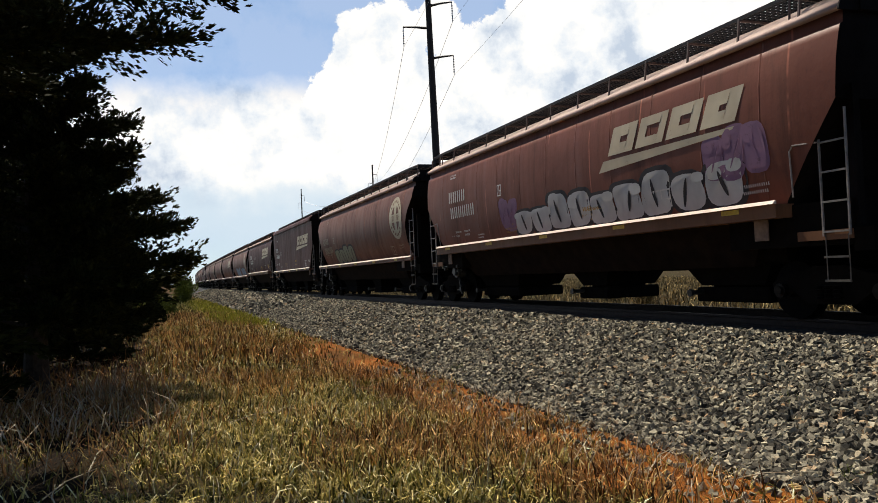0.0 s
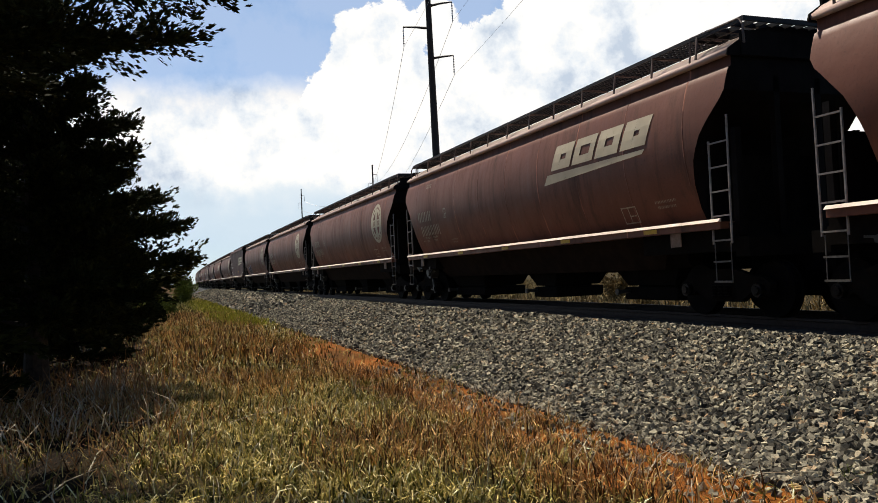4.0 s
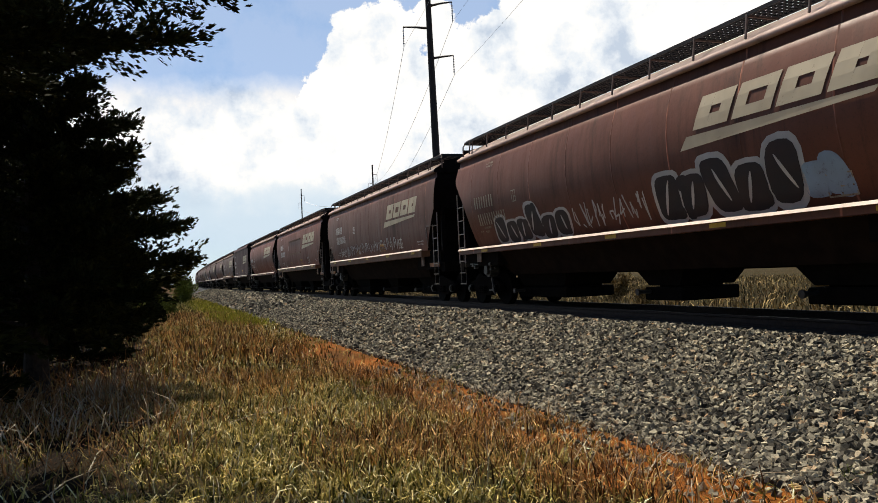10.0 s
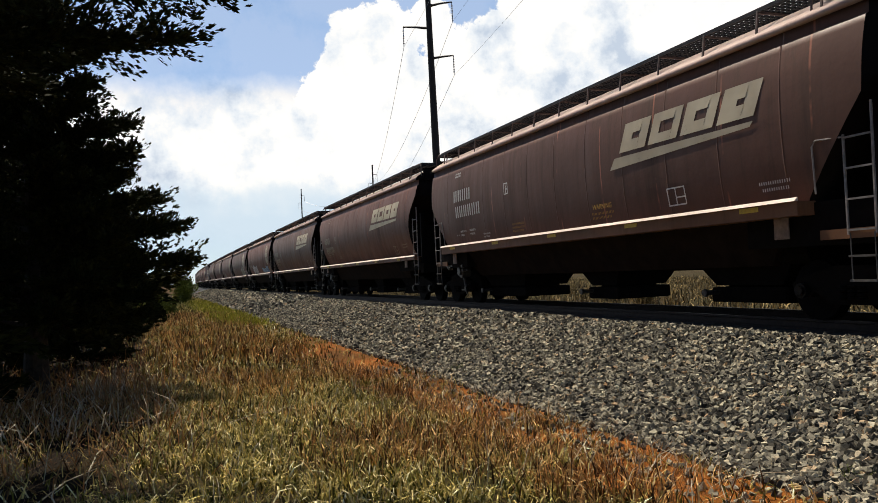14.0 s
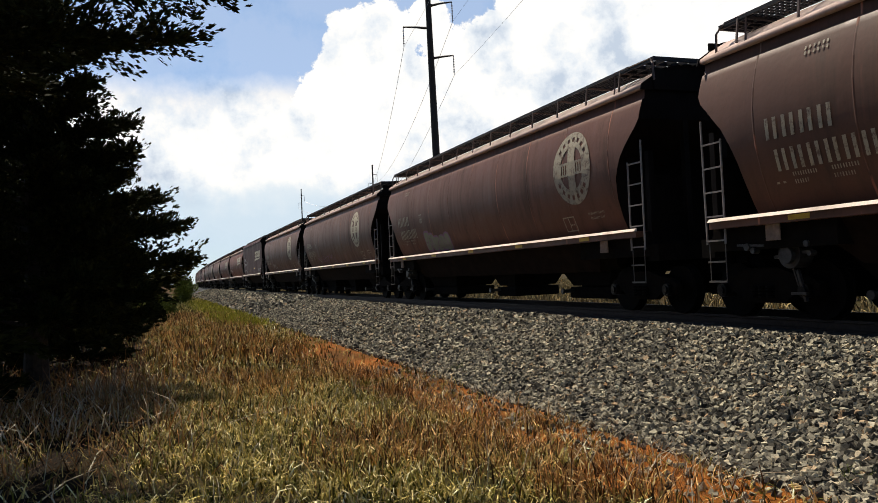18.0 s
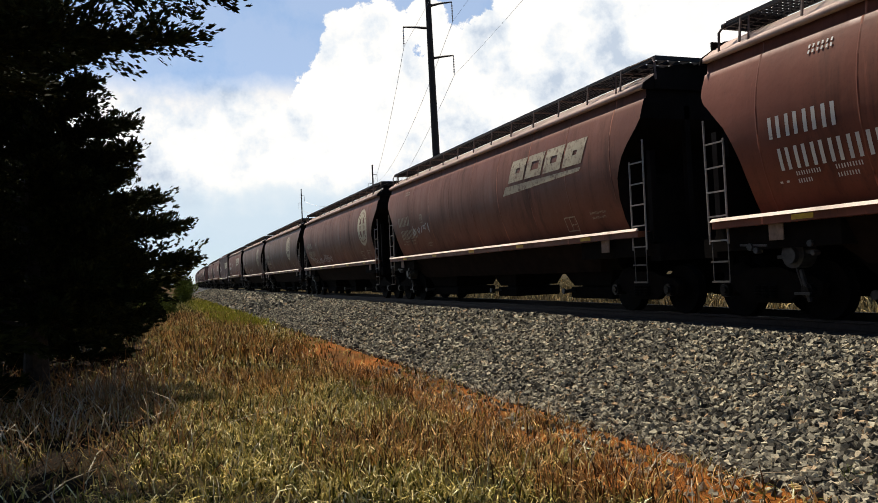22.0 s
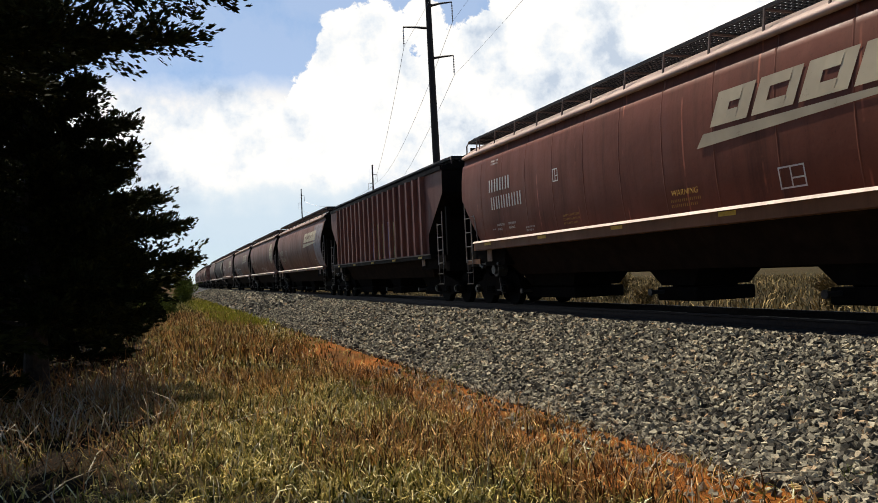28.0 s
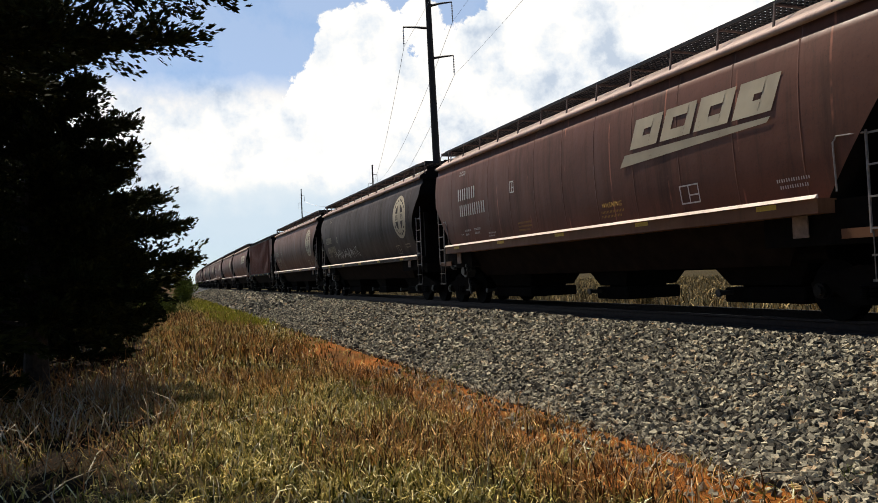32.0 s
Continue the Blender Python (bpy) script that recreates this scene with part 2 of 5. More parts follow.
M_RAIL = plain("rusty_rail", (0.035, 0.022, 0.017), 0.7, 0.2, 14, 0.4, 0.2)
M_POLE = plain("weathering_steel_pole", (0.035, 0.026, 0.022), 0.7, 0.2, 3, 0.3, 0.1)
M_WIRE = plain("aluminium_wire", (0.55, 0.55, 0.57), 0.6, 0.4, 3, 0.1, 0)
M_INSUL = plain("grey_insulator", (0.45, 0.45, 0.47), 0.4, 0, 5, 0.1, 0)
M_STALK = plain("brown_dead_stalk", (0.36, 0.20, 0.085), 0.9, 0, 20, 0.4, 0, 0.05)
M_LITTER = plain("faded_orange_scrap", (0.50, 0.33, 0.14), 0.7, 0, 16, 0.3, 0.2)


# ---- mesh helpers ----
def part(name, bm, material, parent, label=""):
    me = bpy.data.meshes.new(name)
    bm.to_mesh(me)
    bm.free()
    me.materials.append(material)
    ob = new(name, me)
    ob.parent = parent
    if label:
        ob["label"] = label
    return ob


def box(bm, x0, x1, y0, y1, z0, z1):
    v = [bm.verts.new(c) for c in ((x0, y0, z0), (x1, y0, z0), (x1, y1, z0), (x0, y1, z0), (x0, y0, z1), (x1, y0, z1), (x1, y1, z1), (x0, y1, z1))]
    for f in ((3, 2, 1, 0), (4, 5, 6, 7), (0, 1, 5, 4), (1, 2, 6, 5), (2, 3, 7, 6), (3, 0, 4, 7)):
        bm.faces.new([v[i] for i in f])
    return v


def beam(bm, a, b, w, h=None, sides=4):
    """A bar from a to b, of a square or round section."""
    a, b = Vector(a), Vector(b)
    d = (b - a).normalized()
    u = d.cross(Vector((0, 0, 1)) if abs(d.z) < 0.9 else Vector((0, 1, 0))).normalized()
    t = u.cross(d)
    h = h or w
    rings = []
    for p in (a, b):
        rings.append([bm.verts.new(p + u * math.cos(k) * w * 0.7071 + t * math.sin(k) * h * 0.7071) for k in [2 * math.pi * (i + 0.5) / sides for i in range(sides)]])
    for i in range(sides):
        bm.faces.new((rings[0][i], rings[0][(i + 1) % sides], rings[1][(i + 1) % sides], rings[1][i]))
    bm.faces.new(rings[0][::-1])
    bm.faces.new(rings[1])


def tube(bm, pts, radii, sides=8):
    rings = []
    for i, p in enumerate(pts):
        p = Vector(p)
        d = (Vector(pts[min(i + 1, len(pts) - 1)]) - Vector(pts[max(i - 1, 0)])).normalized()
        u = d.cross(Vector((0.3, 0.1, 1)) if abs(d.z) < 0.9 else Vector((1, 0.2, 0))).normalized()
        t = d.cross(u)
        rings.append([bm.verts.new(p + (u * math.cos(k) + t * math.sin(k)) * radii[i]) for k in [2 * math.pi * j / sides for j in range(sides)]])
    for a, b in zip(rings, rings[1:]):
        for j in range(sides):
            bm.faces.new((a[j], a[(j + 1) % sides], b[(j + 1) % sides], b[j]))
    bm.faces.new(rings[0][::-1])
    bm.faces.new(rings[-1])


def disc(bm, cx, cy, cz, r, x0, x1, n=20):
    """A short cylinder along x."""
    a = [bm.verts.new((x0, cy + r * math.cos(2 * math.pi * i / n), cz + r * math.sin(2 * math.pi * i / n))) for i in range(n)]
    b = [bm.verts.new((x1, v.co.y, v.co.z)) for v in a]
    for i in range(n):
        bm.faces.new((a[i], a[(i + 1) % n], b[(i + 1) % n], b[i]))
    bm.faces.new(a[::-1])
    bm.faces.new(b)


def from_arrays(name, verts, faces, material, parent=None, label=""):
    me = bpy.data.meshes.new(name)
    me.from_pydata(verts.tolist() if hasattr(verts, "tolist") else verts, [], faces.tolist() if hasattr(faces, "tolist") else faces)
    me.materials.append(material)
    ob = new(name, me)
    ob.parent = parent
    if label:
        ob["label"] = label
    return ob


# ---- ground and track ----
def smooth(a, b, t):
    t = min(max((t - a) / (b - a), 0), 1)
    return t * t * (3 - 2 * t)


def ground_z(off, s):
    """Height of the soil, by its distance from the track's centre: grass flat, shallow ditch, field beyond."""
    z = -0.22 * smooth(-9.0, -5.6, off) - 0.10 * smooth(3, 8, off)
    if abs(off) < 40 and -5 < s < 80:
        z += 0.05 * noise.noise((off * 0.5, s * 0.5, 0)) + 0.02 * noise.noise((off * 2.1, s * 2.1, 3))
    if off > 6:
        z += 0.6 * smooth(20, 120, off)
    return z


def sheet(name, offs, runs, height, material):
    bm = bmesh.new()
    rows = []
    for s in runs:
        row = []
        for o in offs:
            p, a = on_track(s, o)
            row.append(bm.verts.new((p.x, p.y, height(o, s))))
        rows.append(row)
    for r, q in zip(rows, rows[1:]):
        for i in range(len(offs) - 1):
            f = bm.faces.new((r[i], r[i + 1], q[i + 1], q[i]))
            f.smooth = True
    return part(name, bm, material, None)


OFFS = [-2600, -600, -150, -60, -30, -20] + [-16 + 0.4 * i for i in range(30)] + [-4, 0, 3, 4, 5, 6, 8, 10, 14, 20, 40, 90, 200, 700, 2600]
RUNS = [-900, -300, -90, -30, -10] + [-4 + 0.5 * i for i in range(90)] + [42, 46, 50, 56, 64, 75, 95, 130, 180, 260, 400, 600, 900, 1400, 2200, 3200]
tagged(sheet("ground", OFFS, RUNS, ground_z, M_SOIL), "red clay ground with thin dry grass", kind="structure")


def bed_z(off, s):
    top = RAIL_Z - 0.17
    if off < -2.05:
        z = top - (-2.05 - off) * (top + 0.26) / 3.05
    elif off > 2.05:
        z = top - (off - 2.05) * (top + 0.35) / 2.4
    else:
        z = top
    return z + (0.03 * noise.noise((off * 1.3, s * 1.3, 7)) if -5 < s < 60 else 0)


BED_RUNS = [-900, -300, -90, -30, -10] + [-4 + 0.5 * i for i in range(90)] + [42 + 8 * i for i in range(60)] + [560, 640, 720, 800, 900]
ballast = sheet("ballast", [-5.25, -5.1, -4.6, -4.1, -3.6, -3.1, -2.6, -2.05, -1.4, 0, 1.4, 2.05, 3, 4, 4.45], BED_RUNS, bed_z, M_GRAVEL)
tagged(ballast, "grey crushed-stone ballast bank under the track", kind="structure")


def rail(off):
    bm = bmesh.new()
    prof = [(-0.07, -0.17), (0.07, -0.17), (0.07, -0.15), (0.012, -0.13), (0.012, -0.045), (0.037, -0.035), (0.037, 0), (-0.037, 0), (-0.037, -0.035), (-0.012, -0.045), (-0.012, -0.13), (-0.07, -0.15)]
    rings = []
    for s in [-900, -100, -20] + list(range(0, 900, 12)):
        rings.append([bm.verts.new(on_track(s, off + x, z)[0]) for x, z in prof])
    for a, b in zip(rings, rings[1:]):
        for i in range(len(prof)):
            bm.faces.new((a[i], b[i], b[(i + 1) % len(prof)], a[(i + 1) % len(prof)]))
    return tagged(part("rail", bm, M_RAIL, None), "rusty steel rail spiked to wooden ties", "rail", "rails of the track", "structure")


rail(-0.755), rail(0.755)
tie = bpy.data.meshes.new("tie")
bm = bmesh.new()
box(bm, -1.3, 1.3, -0.11, 0.11, -0.34, -0.165)
bmesh.ops.bevel(bm, geom=bm.edges[:], offset=0.012, segments=1, affect="EDGES")
bm.to_mesh(tie)
bm.free()
tie.materials.append(M_TIE)
for i in range(110):
    p, a = on_track(-8 + i * 0.53)
    ob = tagged(new("tie", tie), "dark creosoted wooden tie bedded in ballast", "tie", "ties of the track", "structure")
    ob.matrix_world = Matrix.Translation(p) @ pose(0, 0, 0, 0, 0, -math.degrees(a) + random.uniform(-1, 1))

# ---- sky: a bank of cumulus that drifts slowly ----
CLOUD_R = 3600.0


def sky_dir(az, el, r=CLOUD_R):
    a, e = radians(az), radians(el)
    return Vector((math.sin(a) * math.cos(e), math.cos(a) * math.cos(e), math.sin(e))) * r


def cloud_mat(n, l, b):
    n.remove(b)
    c = n.new("ShaderNodeTexCoord")

    def noise_at(scale, detail, rough=0.55):
        t = n.new("ShaderNodeTexNoise")
        t.inputs["Scale"].default_value, t.inputs["Detail"].default_value, t.inputs["Roughness"].default_value = scale, detail, rough
        l.new(c.outputs["Object"], t.inputs["Vector"])
        return t

    def math_(op, a, v):
        m = n.new("ShaderNodeMath")
        m.operation = op
        for i, e in enumerate((a, v)):
            if isinstance(e, (int, float)):
                m.inputs[i].default_value = e
            else:
                l.new(e, m.inputs[i])
        return m.outputs[0]

    def lump(az, el, deg, soft=1.0):
        d = n.new("ShaderNodeVectorMath")
        d.operation = "DISTANCE"
        l.new(c.outputs["Object"], d.inputs[0])
        d.inputs[1].default_value = sky_dir(az, el)
        return math_("MULTIPLY", math_("SUBTRACT", 1.0, math_("DIVIDE", d.outputs["Value"], CLOUD_R * radians(deg))), soft)

    hard = None
    for az, el, deg in CUMULUS:
        v = lump(az, el, deg, deg / 5.0)
        hard = v if hard is None else math_("MAXIMUM", hard, v)
    billow = noise_at(0.0042, 7, 0.62)
    hard = math_("ADD", hard, math_("MULTIPLY", math_("SUBTRACT", billow.outputs["Fac"], 0.5), 1.1))
    hard = ramp(n, l, hard, (0.44, grey(0)), (0.52, grey(1)))
    # a long soft band of veil cloud behind, by its height above the horizon
    sep = n.new("ShaderNodeSeparateXYZ")
    l.new(c.outputs["Object"], sep.inputs[0])
    off = math_("ABSOLUTE", math_("SUBTRACT", math_("DIVIDE", sep.outputs["Z"], CLOUD_R), VEIL[0]), 0.0)
    soft = math_("SUBTRACT", 1.0, math_("DIVIDE", off, VEIL[1]))
    soft = math_("ADD", soft, math_("MULTIPLY", math_("SUBTRACT", noise_at(0.0016, 6, 0.6).outputs["Fac"], 0.5), 0.8))
    soft = ramp(n, l, soft, (0.0, grey(0.52)), (0.42, grey(1.0)))
    thick = ramp(n, l, soft, (0.36, grey(0)), (0.8, grey(1)))
    cover = n.new("ShaderNodeMix")
    cover.data_type, cover.blend_type = "RGBA", "LIGHTEN"
    cover.inputs[0].default_value = 1
    l.new(hard, cover.inputs[6])
    l.new(soft, cover.inputs[7])
    shade = noise_at(0.0030, 6, 0.6)
    colour = ramp(n, l, shade.outputs["Fac"], (0.34, (0.52, 0.62, 0.77)), (0.43, (0.78, 0.85, 0.94)), (0.52, (1.0, 1.0, 1.0)))
    colour = mix(n, l, mix(n, l, 1.0, thick, hard, "LIGHTEN"), (0.34, 0.62, 1.10), colour)
    # pale blue rain haze under the bank
    height = math_("ADD", math_("DIVIDE", sep.outputs["Z"], CLOUD_R), math_("MULTIPLY", math_("SUBTRACT", noise_at(0.0045, 6, 0.6).outputs["Fac"], 0.5), 0.07))
    haze = ramp(n, l, height, (0.085, grey(1.0)), (0.108, grey(0.75)), (0.128, grey(0)))
    colour = mix(n, l, haze, colour, (0.60, 0.74, 0.88))
    em = n.new("ShaderNodeEmission")
    em.inputs["Strength"].default_value = CLOUD_GLOW
    l.new(colour, em.inputs["Color"])
    tr = n.new("ShaderNodeBsdfTransparent")
    mx = n.new("ShaderNodeMixShader")
    l.new(cover.outputs[2], mx.inputs[0])
    l.new(tr.outputs[0], mx.inputs[1])
    l.new(em.outputs[0], mx.inputs[2])
    l.new(mx.outputs[0], n["Material Output"].inputs["Surface"])


CLOUD_GLOW = 0.9
CUMULUS = [(10.8, 10.6, 4.7), (12.7, 12.8, 4.7), (14.2, 14.9, 4.7), (15.6, 16.4, 4.7), (17.8, 17.2, 4.9), (20.6, 17.6, 4.5), (17.5, 13.0, 6.5), (14.0, 9.0, 5.5), (28.5, 16.4, 5.2), (25.0, 12.8, 8.0), (38.0, 17.0, 14.0), (52.0, 16.0, 16.0), (24.0, 7.0, 8.0), (20.5, 10.0, 6.0), (17.0, 9.5, 5.0), (70.0, 20.0, 18.0)]
VEIL = [0.140, 0.118]
bm = bmesh.new()
rows = [[bm.verts.new(sky_dir(-40 + 2.5 * i, -3 + 1.6 * j)) for i in range(51)] for j in range(24)]
for r, q in zip(rows, rows[1:]):
    for i in range(50):
        bm.faces.new((r[i], q[i], q[i + 1], r[i + 1])).smooth = True
clouds = tagged(part("backdrop", bm, mat("cumulus_cloud", cloud_mat), None), "bright white cumulus bank in a blue sky", "cloud", kind="structure")


# ---- plants ----
RNG = np.random.default_rng(5)


def blades(name, spots, lengths, width, lean, material, label, category):
    """Many bent grass blades, three triangles each, at the given (x, y, z) spots."""
    k = len(spots)
    az, tw = RNG.uniform(0, 2 * np.pi, k), RNG.uniform(0, 2 * np.pi, k)
    d = np.stack([np.cos(az), np.sin(az), np.zeros(k)], 1) * (RNG.uniform(0.1, 1, k) ** 1.2 * lean)[:, None]
    w = np.stack([np.cos(tw), np.sin(tw), np.zeros(k)], 1) * (width * RNG.uniform(0.6, 1.3, k))[:, None]
    up = np.zeros((k, 3))
    up[:, 2] = lengths
    L = lengths[:, None]
    mid = spots + 0.55 * up + d * L * 0.35
    tip = spots + up * (1 - 0.35 * (np.linalg.norm(d, axis=1) ** 2)[:, None]) + d * L * 1.0
    v = np.stack([spots - w, spots + w, mid + w * 0.75, mid - w * 0.75, tip], 1).reshape(-1, 3)
    b = np.arange(k)[:, None] * 5
    f = np.concatenate([b + [0, 1, 2], b + [0, 2, 3], b + [3, 2, 4]], 0)
    ob = from_arrays(name, v, f, material)
    return tagged(ob, label, category, kind="stuff")


def patch(n, x0, x1, y0, y1, keep):
    """Random places on the soil, thinned by keep(x, y)."""
    x, y = RNG.uniform(x0, x1, n), RNG.uniform(y0, y1, n)
    ok = np.array([RNG.random() < keep(a, b) for a, b in zip(x, y)])
    x, y = x[ok], y[ok]
    z = np.array([ground_z(a - TRACK_X - 0.5 * BEND * b * b, b) for a, b in zip(x, y)])
    return np.stack([x, y, z], 1)


def toe(y):
    return 5.15 + 0.5 * BEND * y * y + 0.3 * noise.noise((y * 0.6, 1, 0))


def clump(x, y, f=0.5, seed=0):
    return noise.noise((x * f, y * f, seed)) * 0.5 + 0.5


def short_grass(x, y):
    if x > toe(y) - 0.15:
        return 0.0
    bare = smooth(1.0, 2.5, toe(y) - x + 2.4 * (clump(x, y, 0.8, 4) - 0.6) + max(0.0, y - 19) * 0.2)
    return (0.09 + 0.91 * bare) * (0.12 + 0.88 * smooth(-0.7, 0.5, x + 1.6 * (clump(x, y, 0.9, 12) - 0.5))) * (0.25 + 0.75 * smooth(0.35, 0.6, clump(x, y, 1.8, 2)))


def tall_grass(x, y):
    if x > toe(y) - 0.25:
        return 0.0
    band = (0.05 + 0.95 * smooth(0.8, 2.0, toe(y) - x + 0.9 * (clump(x, y, 1.1, 41) - 0.5))) * smooth(4.5, 2.6, toe(y) - x + (9 - y) * 0.12)
    return band * smooth(0.35, 0.62, clump(x, y, 0.6, 9))


spots = patch(85000, -3.0, 5.4, 3.6, 14, short_grass)
blades("grass", spots, RNG.uniform(0.05, 0.17, len(spots)), 0.0085, 1.6, M_GRASS, "short yellow-green grass over red soil", "grass")
spots = patch(26000, -3.0, 5.4, 3.6, 15, lambda x, y: short_grass(x, y) * smooth(0.36, 0.62, clump(x, y, 5.0, 31)))
blades("curled_grass", spots, RNG.uniform(0.09, 0.20, len(spots)), 0.0085, 2.0, M_PALEGRASS, "curled bleached grass blades in the turf", "grass")
spots = patch(52000, -6.0, 6.0, 14, 45, short_grass)
blades("grass", spots, RNG.uniform(0.07, 0.22, len(spots)), 0.018, 1.4, M_GRASS, "short yellow-green grass over red soil", "grass")
spots = patch(9000, -3.0, 6.0, 15, 40, short_grass)
blades("curled_grass", spots, RNG.uniform(0.10, 0.24, len(spots)), 0.013, 2.0, M_PALEGRASS, "curled bleached grass blades in the turf", "grass")
spots = patch(30000, -1.5, 5.2, 4.5, 16, tall_grass)
blades("dry_grass", spots, RNG.uniform(0.12, 0.34, len(spots)), 0.0065, 1.2, M_BROWNGRASS, "tall rusty-brown dry grass beside the ballast", "grass")
spots = patch(22000, -3.5, 5.6, 16, 48, tall_grass)
blades("dry_grass", spots, RNG.uniform(0.2, 0.42, len(spots)), 0.013, 0.9, M_BROWNGRASS, "tall rusty-brown dry grass beside the ballast", "grass")
spots = patch(16000, -4.0, 9.0, 45, 110, lambda x, y: 1.0 if x < toe(y) - 0.2 else 0.0)
blades("grass", spots, RNG.uniform(0.15, 0.4, len(spots)), 0.03, 1.2, M_GRASS, "short yellow-green grass over red soil", "grass")
spots = patch(17000, 1.0, 6.5, 34, 85, lambda x, y: smooth(0.1, 0.6, toe(y) - x) * smooth(3.0, 2.0, toe(y) - x))
blades("green_grass", spots, RNG.uniform(0.15, 0.4, len(spots)), 0.03, 1.0, M_FRESH, "fresh green grass along the ballast", "grass")
x, y = RNG.uniform(15, 60, 46000), RNG.uniform(-2, 150, 46000)
spots = np.stack([x, y, np.array([ground_z(a - TRACK_X, b) for a, b in zip(x, y)])], 1)
blades("field_grass", spots, RNG.uniform(0.2, 0.6, len(spots)), 0.032, 1.1, M_FIELD, "tan and green grass of the field beyond the track", "grass")


def sprays(rng, base, way, ln, V, F):
    """Small flat sprays of scale leaves: a broad lance and three blunt side lobes each."""
    m = len(base)
    way = way / (np.linalg.norm(way, axis=1)[:, None] + 1e-9)
    side = np.cross(way, rng.normal(0, 1, (m, 3)))
    side /= np.linalg.norm(side, axis=1)[:, None] + 1e-6
    up = np.cross(way, side)
    ln = ln[:, None]
    quad = []
    for at, spread, lift, reach, wide in ((0.0, 0.0, 0.0, 1.0, 0.14), (0.0, 0.22, 0.10, 0.60, 0.13), (0.18, -0.22, -0.10, 0.56, 0.13), (0.42, 0.16, -0.12, 0.45, 0.12)):
        p = base + way * ln * at
        d = (way * reach + side * spread + up * lift) * ln
        w = (side * reach - way * spread + up * 0.35) * ln * wide
        quad.append(np.stack([p, p + d * 0.55 - w, p + d, p + d * 0.55 + w], 1))
    q = np.stack(quad, 1).reshape(-1, 3)
    b = sum(len(v) for v in V)
    V.append(q)
    F.append(b + np.arange(m * 4 * 4).reshape(-1, 4))


def cedar(name, x, y, height, radius, skirt, n, label, seed, lop=(0, 0), size=(0.08, 0.22), thin=1.0):
    """A conifer: tapered trunk, rising limbs and a ragged crown of small sprays."""
    rng = np.random.default_rng(seed)
    root = new(name)
    root.location = (x, y, ground_z(x - TRACK_X, y) - 0.03)
    bm = bmesh.new()
    tube(bm, [(0, 0, 0), (0.04, 0.02, height * 0.35), (-0.03, 0.04, height * 0.7), (0, 0, height * 0.97)], [height * 0.025 + 0.05, height * 0.019, height * 0.011, 0.012], 9)
    part("trunk", bm, M_BARK, root)
    tips = []
    count = int(height * 14)
    for i in range(count):
        h = skirt + (height - skirt) * (i + rng.random()) / count
        t = (h - skirt) / (height - skirt)
        reach = radius * ((1 - t) ** 0.8 * 0.92 + 0.08) * rng.uniform(0.72, 1.06) * (0.85 + 0.15 * smooth(0, 0.1, t))
        a = i * 2.399 + rng.uniform(-0.4, 0.4)
        dx, dy = math.cos(a), math.sin(a)
        reach *= 1 + lop[0] * dx + lop[1] * dy
        rise = 0.12 + 0.5 * t
        pts = [(0, 0, h), (dx * reach * 0.5, dy * reach * 0.5, h + reach * rise * 0.35), (dx * reach, dy * reach, h + reach * rise * (0.5 + 0.4 * t))]
        if n > 50000 or i == 0:
            bm = bmesh.new()
        tube(bm, pts, [0.035 + 0.02 * (1 - t), 0.02, 0.006], 5)
        if n > 50000 or i == count - 1:
            part("limb", bm, M_BARK, root)
        tips.append((pts, reach, 1.0 if dx * 0.9 - dy * 0.3 > -0.35 else thin))
    V, F = [], []
    total = sum(r ** 1.4 * q for _, r, q in tips)
    for pts, reach, share in tips:
        m = max(8, int(n * share * reach ** 1.4 / total))
        p0, p1, p2 = (np.array(p) for p in pts)
        # twigs along the limb, and sprays along each twig
        k = max(6, m // 26)
        u = rng.random(k) ** 0.62
        u[0] = 1.0
        foot = np.where(u[:, None] < 0.5, p0 + (p1 - p0) * 2 * u[:, None], p1 + (p2 - p1) * (2 * u[:, None] - 1))
        out = (p2 - p0) / max(reach, 0.05)
        twig = out * rng.uniform(0.5, 1.1, (k, 1)) + rng.normal(0, 0.52, (k, 3)) * [1, 1, 0.7] + [0, 0, 0.12]
        twig *= (0.16 + 0.24 * reach * (1.2 - u) / 1.2)[:, None]
        j = rng.integers(0, k, m)
        w = rng.random(m)
        base = foot[j] + twig[j] * w[:, None] + rng.normal(0, 0.035, (m, 3))
        way = twig[j] / np.linalg.norm(twig[j], axis=1)[:, None] + rng.normal(0, 0.22, (m, 3)) + [0, 0, 0.10]
        sprays(rng, base, way, rng.uniform(size[0], size[1], m), V, F)
    from_arrays("crown", np.concatenate(V), np.concatenate(F), M_LEAF, root)
    return tagged(root, label, "tree", "cedars beside the track")


cedar("cedar_tree", -1.75, 13.9, 6.5, 2.55, 1.15, 130000, "dark bushy cedar with branches down to the grass", 3, size=(0.05, 0.13), thin=0.5)
cedar("cedar_tree", -3.6, 8.8, 10.5, 4.1, 4.0, 195000, "tall dark cedar with wide overhanging limbs", 8, (0.07, 0.0), (0.05, 0.115), 0.25)
cedar("cedar_tree", -3.2, 19.0, 6.0, 3.0, 0.1, 24000, "dark bushy cedar with branches down to the grass", 11, size=(0.12, 0.3))
cedar("cedar_tree", -3.2, 27.0, 6.0, 3.2, 0.1, 18000, "dark bushy cedar with branches down to the grass", 12, size=(0.15, 0.35))
cedar("cedar_tree", -4.6, 12.0, 7.5, 3.0, 0.2, 24000, "dark bushy cedar with branches down to the grass", 13, size=(0.1, 0.25))


def brush(x, y):
    return smooth(1.6, -0.4, x - 0.02 * y) * smooth(0.3, 0.65, clump(x, y, 0.8, 6))


